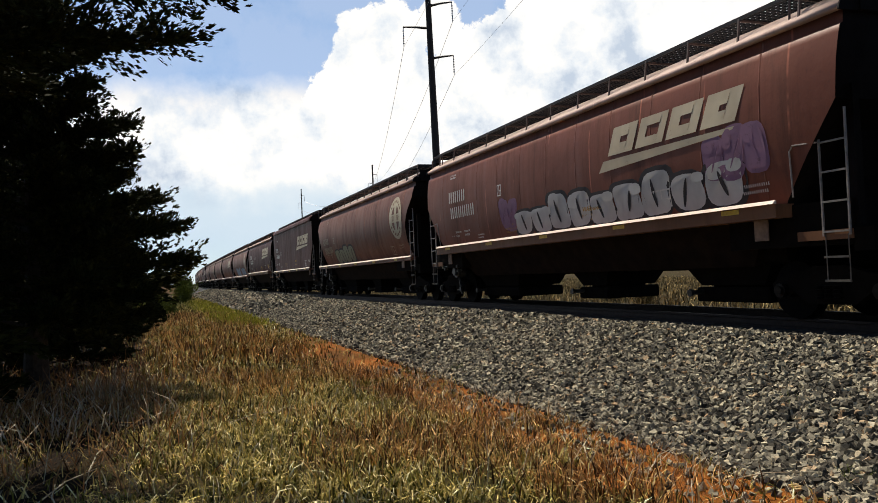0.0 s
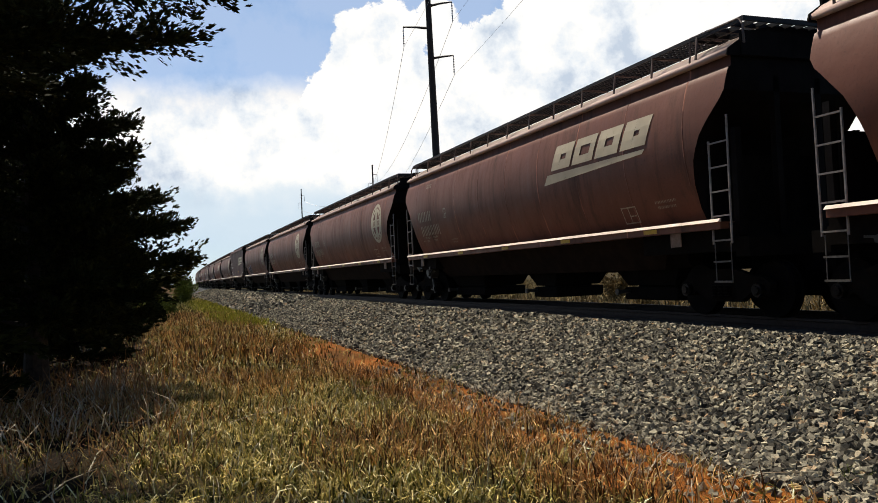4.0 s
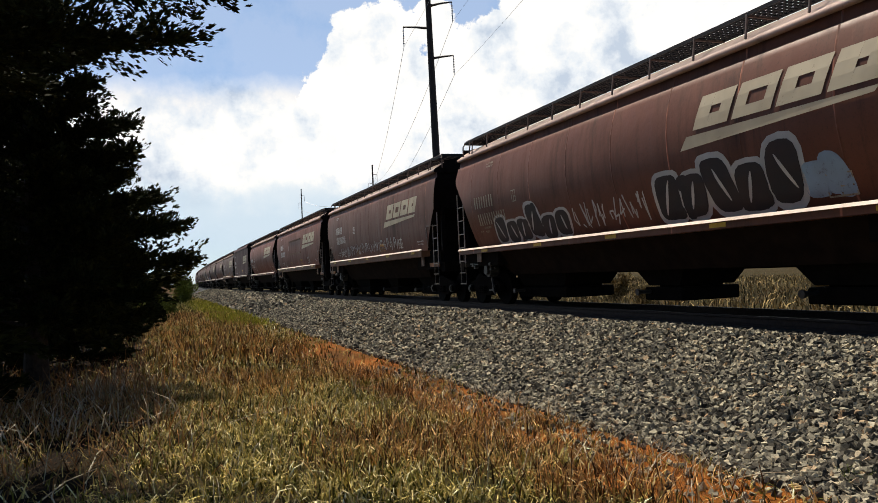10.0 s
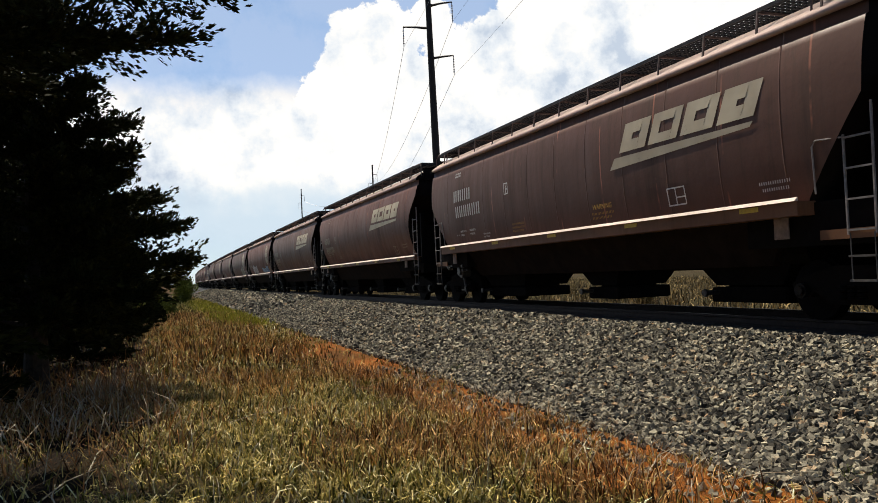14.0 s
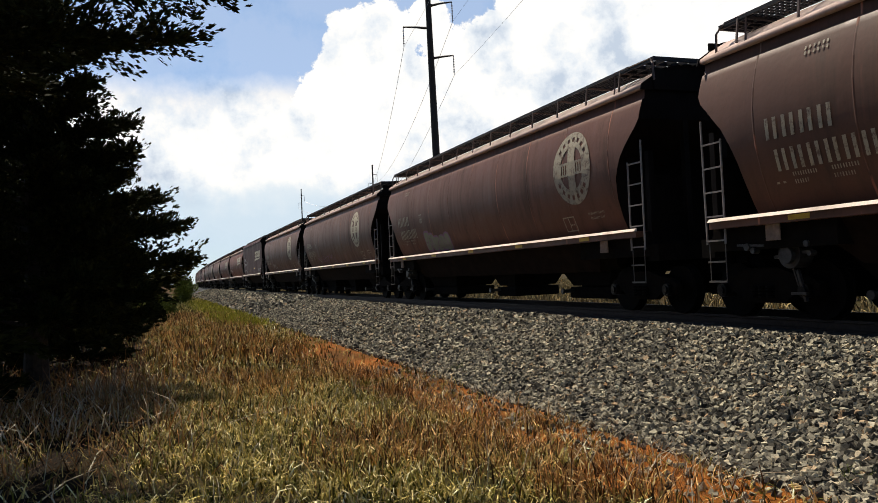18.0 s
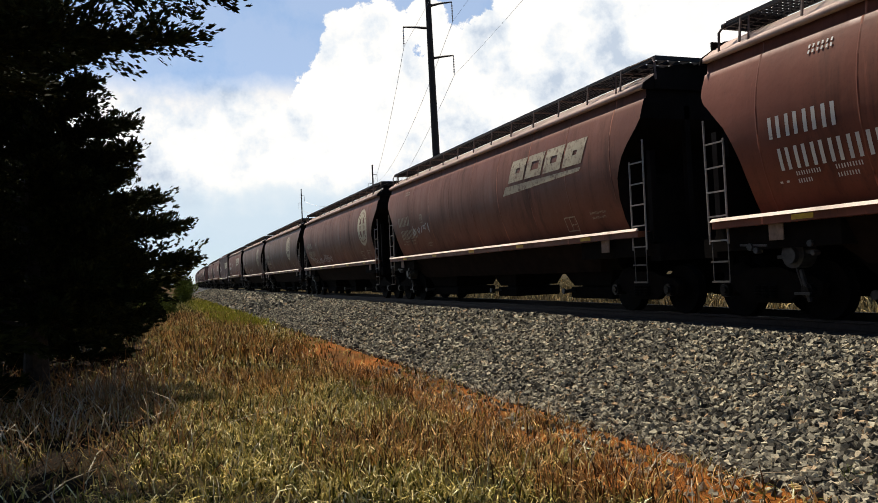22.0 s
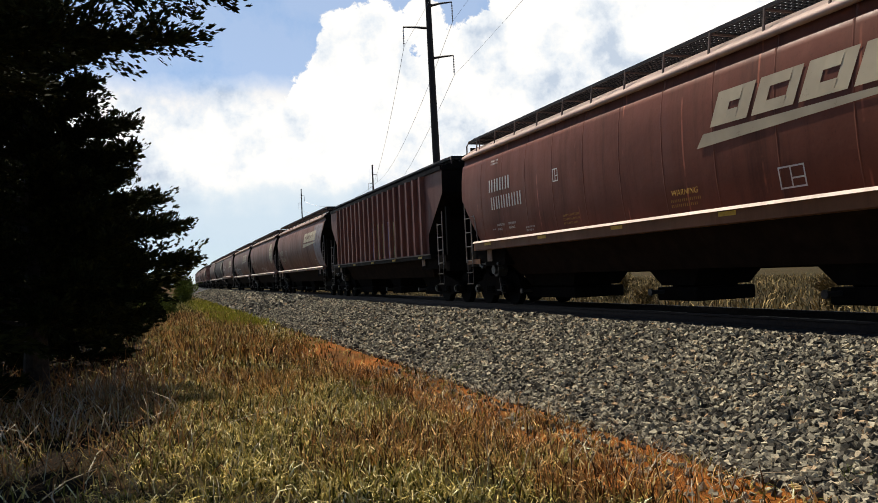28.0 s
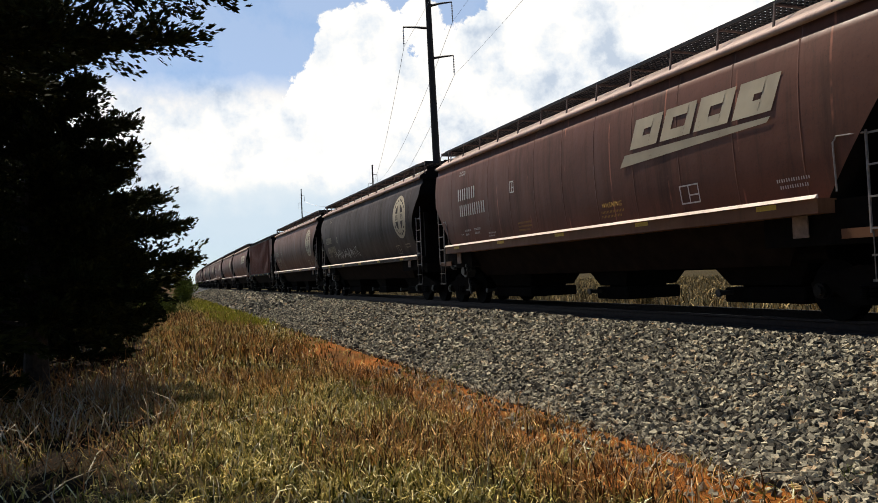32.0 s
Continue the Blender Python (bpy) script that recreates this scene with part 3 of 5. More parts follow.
spots = patch(4500, -3.5, 1.6, 8.2, 22, brush)
blades("dead_brush", spots, RNG.uniform(0.12, 0.5, len(spots)), 0.007, 1.5, M_DEADWEED, "tangled dry weeds under the cedars", "weeds")
spots = patch(800, -3.2, 1.2, 7.0, 16, lambda x, y: smooth(1.2, -0.2, x) * smooth(0.3, 0.55, clump(x, y, 0.9, 21)))
blades("dead_brush", spots, RNG.uniform(0.25, 0.6, len(spots)), 0.008, 1.9, M_STALK, "tangled dead brown stalks under the cedars", "weeds")
spots = patch(420, -4.5, 0.4, 9.5, 14.0, lambda x, y: 0.8)
blades("straw_stalk", spots, RNG.uniform(0.25, 0.7, len(spots)), 0.009, 1.8, M_STRAW, "bleached broken grass stalks", "grass")
spots = patch(900, -4.5, 0.2, 10.3, 14.5, lambda x, y: 0.25 + 0.75 * smooth(0.4, 0.6, clump(x, y, 1.1, 61)))
blades("dead_brush", spots, RNG.uniform(0.25, 0.75, len(spots)), 0.010, 1.5, M_STALK, "tangled dead brown stalks under the cedars", "weeds")
spots = patch(5200, 3.0, 5.6, 4.6, 17, lambda x, y: smooth(1.7, 0.9, toe(y) - x) * smooth(0.02, 0.3, toe(y) - x) * smooth(0.42, 0.62, clump(x, y, 1.5, 71)))
blades("dry_grass", spots, RNG.uniform(0.06, 0.20, len(spots)), 0.006, 1.8, M_BROWNGRASS, "sparse rusty dry grass on the red clay", "grass")
spots = patch(700, 3.2, 5.6, 4.6, 14, lambda x, y: smooth(1.9, 0.9, toe(y) - x) * smooth(-0.1, 0.2, toe(y) - x))
blades("straw_stalk", spots, RNG.uniform(0.10, 0.32, len(spots)), 0.005, 3.0, M_STRAW, "bleached broken stalks lying on red clay", "grass")
spots = patch(520, -2.5, 4.6, 5.5, 15, lambda x, y: 0.7)
blades("straw_stalk", spots, RNG.uniform(0.2, 0.6, len(spots)), 0.004, 1.2, M_STRAW, "bleached broken grass stalks", "grass")


def bush(x, y, height, n, label, seed, leaf):
    """A low leafy shrub: a few stems and a loose crown."""
    rng = np.random.default_rng(seed)
    root = new("shrub")
    root.location = (x, y, ground_z(x - TRACK_X, y) - 0.02)
    V, F = [], []
    for i in range(7):
        a, out = rng.uniform(0, 6.28), rng.uniform(0.2, 0.5) * height
        tip = np.array([math.cos(a) * out, math.sin(a) * out, height * rng.uniform(0.6, 0.95)])
        bm = bmesh.new()
        tube(bm, [(0, 0, 0), tip * [0.4, 0.4, 0.55], tip], [0.03, 0.02, 0.008], 5)
        part("stem", bm, M_BARK, root)
        m = n // 7
        u = rng.uniform(0.15, 1.05, (m, 1))
        base = tip * u + rng.normal(0, 0.11 * height, (m, 3))
        base[:, 2] = np.maximum(base[:, 2], 0.03)
        sprays(rng, base, base - [0, 0, height * 0.3] + rng.normal(0, 0.3, (m, 3)), rng.uniform(0.06, 0.16, m) * height, V, F)
    from_arrays("crown", np.concatenate(V), np.concatenate(F), leaf, root)
    tagged(root, label, "shrub", "shrubs beside the far track")


for i, (x, y, h) in enumerate([(1.1, 46.0, 0.9), (0.2, 52.0, 1.3), (2.6, 74.0, 1.8), (3.6, 92.0, 2.4), (-1.5, 60.0, 3.0), (5.6, 150.0, 3.5)]):
    bush(x, y, h, 1600, "green leafy shrub in the grass by the track", 50 + i, M_LEAF2)
for i, (x, y, h) in enumerate([(24.0, 22.0, 1.3), (27.0, 15.0, 1.5), (21.0, 30.0, 1.1), (30.0, 26.0, 1.7), (26.0, 40.0, 1.6), (34.0, 12.0, 1.5), (23.0, 9.0, 1.2)]):
    bush(x, y, h, 1400, "low brown scrubby shrub in the field beyond the track", 70 + i, M_SCRUB)


# ---- power line ----
def wire(bm, a, b, sag, r, n=14):
    a, b = Vector(a), Vector(b)
    pts = [a.lerp(b, i / n) - Vector((0, 0, sag * 4 * (i / n) * (1 - i / n))) for i in range(n + 1)]
    tube(bm, pts, [r] * len(pts), 4)


def pole(x, y, height, r, lean, arms, label):
    root = new("power_pole")
    root.location = (x, y, 0)
    bm = bmesh.new()
    tube(bm, [(0, 0, -0.5), (lean[0] * 0.5, lean[1] * 0.5, height * 0.5), (lean[0], lean[1], height)], [r, r * 0.85, r * 0.6], 12)
    part("shaft", bm, M_POLE, root)
    ends = []
    side = Vector((y, -x, 0)).normalized()
    for h, length, rise in arms:
        t = h / height
        p = Vector((lean[0] * t, lean[1] * t, h))
        tip = p + side * length + Vector((0, 0, rise))
        bm = bmesh.new()
        tube(bm, [p, p.lerp(tip, 0.5) + Vector((0, 0, rise * 0.15)), tip], [r * 0.32, r * 0.24, r * 0.16], 6)
        part("arm", bm, M_POLE, root)
        bm = bmesh.new()
        drops = [(0.0, 0.03), (0.22, 0.04)] + [(0.25 + 0.2 * i + d, w) for i in range(6) for d, w in ((0.0, 0.03), (0.05, 0.065), (0.1, 0.06), (0.14, 0.03))] + [(1.6, 0.03)]
        tube(bm, [tip - Vector((0, 0, d)) for d, w in drops], [w for d, w in drops], 6)
        part("insulator", bm, M_INSUL, root)
        ends.append(root.location + tip - Vector((0, 0, 1.6)))
    tagged(root, label, "power pole", "poles of the power line")
    return ends


near_ends = pole(21.82, 58.0, 26.0, 0.34, (-0.25, 0.0), [(23.2, 1.9, 0.25), (21.4, -2.1, 0.2), (18.95, 1.8, 0.18)], "tall dark steel pole with three curved arms")
far_ends = pole(43.5, 154.0, 24.6, 0.24, (0, 0), [(22.6, 0.9, 0.1), (20.8, -0.9, 0.1), (18.6, 0.9, 0.1)], "slim steel pole far along the line")
last_ends = pole(40.2, 216.0, 27.0, 0.22, (0, 0), [(25.0, 0.8, 0.1), (23.0, -0.8, 0.1)], "slim steel pole far along the line")
bm = bmesh.new()
for a, b in zip(near_ends, far_ends):
    wire(bm, a, b, 2.2, 0.017)
for a in near_ends:
    wire(bm, a, a + Vector((-18.7, -110, 3.0)), 2.0, 0.009)
for a, b in zip(far_ends, last_ends):
    wire(bm, a, b, 3.0, 0.03)
tagged(part("power_lines", bm, M_WIRE, None), "thin grey overhead power wires", "wire")


# ---- small things by the ballast ----
def tuft(x, y, n, h, material, label, seed):
    rng = np.random.default_rng(seed)
    spots = np.stack([x + rng.normal(0, 0.08, n), y + rng.normal(0, 0.08, n), np.zeros(n)], 1)
    spots[:, 2] = [max(ground_z(a - TRACK_X, b), bed_z(a - TRACK_X, b)) for a, b in spots[:, :2]]
    ob = blades("weed_tuft", spots, rng.uniform(0.4, 1.0, n) * h, 0.004, 1.2, material, label, "weed")
    return ob


tuft(4.45, 8.75, 130, 0.28, M_BROWNGRASS, "bushy dry weed tuft on red soil", 1)
tuft(5.55, 14.2, 90, 0.16, M_LEAF2, "small green weed growing in the ballast", 2)
tuft(6.6, 6.9, 50, 0.14, M_LEAF2, "small green weed growing in the ballast", 3)
tuft(5.6, 5.1, 60, 0.12, M_LEAF2, "small green weed growing in the ballast", 4)
tuft(3.9, 6.3, 120, 0.3, M_BROWNGRASS, "bushy dry weed tuft on red soil", 5)
tuft(3.2, 8.0, 120, 0.3, M_BROWNGRASS, "bushy dry weed tuft on red soil", 6)
bm = bmesh.new()
for i in range(3):
    box(bm, -0.10 + 0.01 * i, 0.10, -0.04 + 0.03 * i, -0.015 + 0.03 * i, 0.0 + 0.008 * i, 0.02 + 0.008 * i)
bmesh.ops.bevel(bm, geom=bm.edges[:], offset=0.004, segments=1, affect="EDGES")
scrap = part("wood_scrap", bm, M_LITTER, None)
scrap.matrix_world = Matrix.Translation((4.98, 5.12, ground_z(4.98 - TRACK_X, 5.12) + 0.045)) @ pose(0, 0, 0, 8, 10, 25)
tagged(scrap, "splintered orange-brown wood scrap at the ballast foot", "litter")
bm = bmesh.new()
bmesh.ops.create_icosphere(bm, subdivisions=2, radius=0.06)
for v in bm.verts:
    v.co = Vector((v.co.x * 1.3, v.co.y, v.co.z * 0.7)) * (1 + 0.25 * noise.noise(v.co * 14))
rock = part("rock", bm, M_STONE_PIECE, None)
rock.location = (5.15, 5.25, ground_z(5.15 - TRACK_X, 5.25) + 0.07)
tagged(rock, "pale grey rock beside the wood scrap", "rock")
for i, (x, y, a, ln) in enumerate([(3.7, 14.9, 80, 0.9), (4.3, 6.2, 35, 0.7), (4.6, 5.6, -30, 0.8), (4.0, 6.8, 60, 0.6), (0.8, 9.8, 10, 0.7), (-0.6, 8.1, 80, 0.9), (-0.9, 7.0, 60, 0.8), (-0.7, 6.6, 100, 0.7)]):
    bm = bmesh.new()
    tube(bm, [(0, 0, 0.02), (ln * 0.5, 0.03, 0.06), (ln, -0.02, 0.05)], [0.007, 0.006, 0.003], 5)
    st = part("dead_stick", bm, M_STRAW, None)
    st.matrix_world = Matrix.Translation((x, y, ground_z(x - TRACK_X, y) + 0.02)) @ pose(0, 0, 0, 0, -4, a)
    tagged(st, "bleached dead stick lying in the grass", "stick", "sticks in the grass")


# ---- rolling stock ----
# In a wagon's own space: y along the track, -x the side towards the camera, z from the rail tops.
def lerp_table(table):
    def at(z):
        if z <= table[0][0]:
            return table[0][1]
        for (a, u), (b, v) in zip(table, table[1:]):
            if z <= b:
                return u + (v - u) * (z - a) / (b - a)
        return table[-1][1]
    return at


class Shape:
    """The outline of one kind of body: half width by height, half length by height, levels of its skin."""
    def __init__(self, sill, eave, width, ends, levels):
        self.sill, self.eave, self.levels = sill, eave, levels
        self.half, self.end = lerp_table(width), lerp_table(ends)
        self.rim = 1.45 if sill == 1.64 else 1.46 if sill == 1.62 else 1.58


ROUND = Shape(1.64, 4.36, [(1.6, 1.20), (1.9, 1.35), (2.3, 1.49), (2.7, 1.58), (3.0, 1.61), (3.3, 1.605), (3.6, 1.57), (3.9, 1.50), (4.12, 1.425), (4.15, 1.37), (4.36, 1.36)],
              [(1.6, 7.55), (1.9, 7.55), (2.4, 7.60), (2.75, 7.70), (3.08, 7.88), (3.4, 8.18), (3.65, 8.44), (3.75, 8.48), (4.4, 8.48)],
              [1.6, 1.75, 1.9, 2.1, 2.3, 2.5, 2.7, 2.9, 3.1, 3.3, 3.45, 3.6, 3.75, 3.9, 4.02, 4.12, 4.15, 4.36])
FLAT = Shape(1.80, 4.34, [(1.6, 1.44), (1.8, 1.49), (2.3, 1.57), (2.8, 1.60), (3.2, 1.605), (3.6, 1.585), (3.9, 1.55), (4.10, 1.505), (4.13, 1.45), (4.34, 1.44)], [(1.6, 7.15), (1.8, 7.25), (3.0, 8.22), (3.1, 8.30), (4.2, 8.36)], [1.6, 1.8, 2.0, 2.2, 2.4, 2.6, 2.8, 3.0, 3.1, 3.4, 3.6, 3.8, 4.0, 4.10, 4.13, 4.34])
TALL = Shape(1.66, 4.42, [(1.5, 1.58), (4.0, 1.60), (4.42, 1.60)], [(1.5, 6.7), (1.66, 6.8), (2.6, 7.55), (2.85, 7.84), (3.0, 7.88), (4.4, 7.88)], [1.6, 1.8, 2.2, 2.6, 2.85, 3.0, 3.6, 4.0, 4.2, 4.42])
RIBBED = Shape(1.62, 4.40, [(1.5, 1.46), (4.3, 1.46)], [(1.5, 6.9), (2.3, 6.9), (3.5, 8.3), (3.6, 8.38), (4.5, 8.4)], [1.6, 1.9, 2.3, 2.6, 2.9, 3.2, 3.5, 3.6, 4.0, 4.4])


def skin(sh):
    """Both sides and both sloping ends of a body."""
    bm = bmesh.new()
    cols = 14
    near, far = [], []
    for z in sh.levels:
        e, w = sh.end(z), sh.half(z)
        ys = [-e + 2 * e * i / cols for i in range(cols + 1)]
        near.append([bm.verts.new((-w, y, z)) for y in ys])
        far.append([bm.verts.new((w, y, z)) for y in ys])
    for g, flip in ((near, False), (far, True)):
        for a, b in zip(g, g[1:]):
            for i in range(cols):
                q = (a[i], b[i], b[i + 1], a[i + 1])
                f = bm.faces.new(q[::-1] if flip else q)
                f.smooth = sh in (ROUND, FLAT)
    for i in range(cols):
        bm.faces.new((near[-1][i], far[-1][i], far[-1][i + 1], near[-1][i + 1]))
        bm.faces.new((near[0][i], near[0][i + 1], far[0][i + 1], far[0][i]))
    # weld seams and panel edges, as slim raised strips that follow the side
    step = 1.83 if sh is ROUND else 1.38
    y = -0.15 - step * 4 if sh is ROUND else -step * 5
    if sh is not RIBBED:
        while y < 7.4:
            for a, b in zip(sh.levels, sh.levels[1:]):
                if sh.end(a) > abs(y) + 0.1:
                    for sgn in (-1, 1):
                        v = [bm.verts.new((sgn * (sh.half(z) + d), y + t, z)) for z in (a, b) for d, t in ((0, -0.022), (0.005, 0), (0, 0.022))]
                        for q in ((0, 1, 4, 3), (1, 2, 5, 4)):
                            bm.faces.new([v[j] for j in (q if sgn < 0 else q[::-1])])
            y += step
    return bm


def end_skin(sh, s):
    """One sloping end of a body."""
    bm = bmesh.new()
    rows = [[bm.verts.new((x * sh.half(z), s * sh.end(z), z)) for x in (-1, 1)] for z in sh.levels]
    for a, b in zip(rows, rows[1:]):
        bm.faces.new((a[0], a[1], b[1], b[0]) if s < 0 else (a[0], b[0], b[1], a[1]))
    return bm


def roof_skin(sh):
    bm = bmesh.new()
    w, z, e = sh.half(sh.eave), sh.eave, sh.end(sh.eave) + 0.03
    prof = [(w - 0.03, z - 0.035), (w + 0.075, z - 0.03), (w + 0.09, z + 0.0), (w + 0.085, z + 0.045), (w + 0.02, z + 0.085), (w - 0.13, z + 0.19), (w - 0.45, z + 0.37), (w * 0.4, z + 0.45), (0, z + 0.47)]
    if sh is TALL:
        prof = [(w - 0.03, z - 0.035), (w + 0.02, z - 0.03), (w + 0.025, z + 0.03), (w + 0.0, z + 0.16), (w - 0.10, z + 0.30), (w * 0.7, z + 0.38), (w * 0.4, z + 0.42), (0, z + 0.44)]
    prof = [(-x, h) for x, h in prof] + [(x, h) for x, h in prof[-2::-1]]
    rings = [[bm.verts.new((x, y, h)) for x, h in prof] for y in [-e + 2 * e * i / 16 for i in range(17)]]
    for a, b in zip(rings, rings[1:]):
        for i in range(len(prof) - 1):
            bm.faces.new((a[i], a[i + 1], b[i + 1], b[i])).smooth = True
        bm.faces.new((a[-1], a[0], b[0], b[-1]))
    bm.faces.new(rings[0])
    bm.faces.new(rings[-1][::-1])
    bmesh.ops.recalc_face_normals(bm, faces=bm.faces[:])
    return bm


def grating(bm, x0, x1, y0, y1, z, lattice=0.11):
    """An open steel walkway: edge bars, long bars and cross bars."""
    for x in (x0, x1):
        beam(bm, (x, y0, z), (x, y1, z), 0.03, 0.06)
    k = max(2, int((x1 - x0) / 0.1))
    for i in range(1, k):
        x = x0 + (x1 - x0) * i / k
        beam(bm, (x, y0, z), (x, y1, z), 0.012, 0.035)
    n = max(2, int((y1 - y0) / lattice))
    for i in range(n + 1):
        y = y0 + (y1 - y0) * i / n
        beam(bm, (x0, y, z), (x1, y, z), 0.012, 0.03)


def pierced(bm, x0, x1, nx, y0, y1, ny, z0, z1, bar=0.035):
    """A walkway plate with rows of square openings, in one piece."""
    def breaks(a, b, n):
        w = (b - a - bar) / n
        return [v for i in range(n) for v in (a + w * i, a + w * i + bar)] + [b - bar, b]
    xs, ys = breaks(x0, x1, nx), breaks(y0, y1, ny)
    V = [[[bm.verts.new((x, y, z)) for y in ys] for x in xs] for z in (z0, z1)]
    solid = lambda i, j: 0 <= i < len(xs) - 1 and 0 <= j < len(ys) - 1 and not (i % 2 and j % 2)
    for i in range(len(xs) - 1):
        for j in range(len(ys) - 1):
            if solid(i, j):
                for k in (0, 1):
                    q = [V[k][i][j], V[k][i + 1][j], V[k][i + 1][j + 1], V[k][i][j + 1]]
                    bm.faces.new(q if k else q[::-1])
                for di, dj, a, b in ((-1, 0, (0, 1), (0, 0)), (1, 0, (1, 0), (1, 1)), (0, -1, (0, 0), (1, 0)), (0, 1, (1, 1), (0, 1))):
                    if not solid(i + di, j + dj):
                        bm.faces.new((V[0][i + a[0]][j + a[1]], V[0][i + b[0]][j + b[1]], V[1][i + b[0]][j + b[1]], V[1][i + a[0]][j + a[1]]))


def ladder(bm, x, outer, inner, z0, z1, n):
    """Two slim stiles, the outer one taller and bent in to the body, and n rungs."""
    d = 1 if outer < inner else -1
    beam(bm, (x, outer, z0 - 0.06), (x, outer - d * 0.02, z1 + 0.42), 0.026)
    beam(bm, (x, inner, z0 - 0.06), (x, inner, z1 + 0.05), 0.026)
    for i in range(n):
        z = z0 + (z1 - z0) * i / (n - 1)
        beam(bm, (x - 0.004, outer, z), (x - 0.004, inner, z), 0.026)


def truck(parent, y, light=False):
    """A two-axle truck: bolster, two cast side frames, springs, four wheels, bearing caps."""
    bm = bmesh.new()
    box(bm, -1.0, 1.0, y - 0.22, y + 0.22, 0.50, 0.74)
    beam(bm, (-1.0, y - 0.5, 0.40), (1.0, y - 0.5, 0.40), 0.12)
    beam(bm, (-1.0, y + 0.5, 0.40), (1.0, y + 0.5, 0.40), 0.12)
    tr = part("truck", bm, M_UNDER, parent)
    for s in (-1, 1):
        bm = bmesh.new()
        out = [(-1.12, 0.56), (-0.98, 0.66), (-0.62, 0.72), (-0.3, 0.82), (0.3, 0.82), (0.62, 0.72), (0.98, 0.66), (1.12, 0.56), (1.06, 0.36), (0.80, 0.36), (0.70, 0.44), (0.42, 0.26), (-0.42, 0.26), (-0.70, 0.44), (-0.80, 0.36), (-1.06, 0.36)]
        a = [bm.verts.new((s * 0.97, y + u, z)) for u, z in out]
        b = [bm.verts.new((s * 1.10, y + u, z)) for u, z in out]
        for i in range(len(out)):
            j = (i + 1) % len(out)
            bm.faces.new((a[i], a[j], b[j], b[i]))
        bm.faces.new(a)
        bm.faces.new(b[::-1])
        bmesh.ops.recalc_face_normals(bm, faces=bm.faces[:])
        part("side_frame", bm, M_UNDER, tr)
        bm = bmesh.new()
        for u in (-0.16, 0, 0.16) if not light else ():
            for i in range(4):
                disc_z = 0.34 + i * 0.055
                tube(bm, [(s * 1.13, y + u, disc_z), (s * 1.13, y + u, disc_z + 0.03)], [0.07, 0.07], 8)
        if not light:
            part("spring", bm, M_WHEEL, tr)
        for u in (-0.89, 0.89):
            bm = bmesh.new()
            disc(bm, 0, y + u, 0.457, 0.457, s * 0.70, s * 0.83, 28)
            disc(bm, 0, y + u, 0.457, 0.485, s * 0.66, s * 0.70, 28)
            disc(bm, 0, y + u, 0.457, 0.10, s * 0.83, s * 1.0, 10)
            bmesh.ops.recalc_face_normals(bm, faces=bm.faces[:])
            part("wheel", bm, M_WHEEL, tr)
            if light:
                continue
            bm = bmesh.new()
            disc(bm, 0, y + u, 0.46, 0.115, s * 1.08, s * 1.19, 12)
            disc(bm, 0, y + u, 0.46, 0.07, s * 1.19, s * 1.22, 8)
            bmesh.ops.recalc_face_normals(bm, faces=bm.faces[:])
            part("bearing_cap", bm, M_STEEL, tr)
    return tr


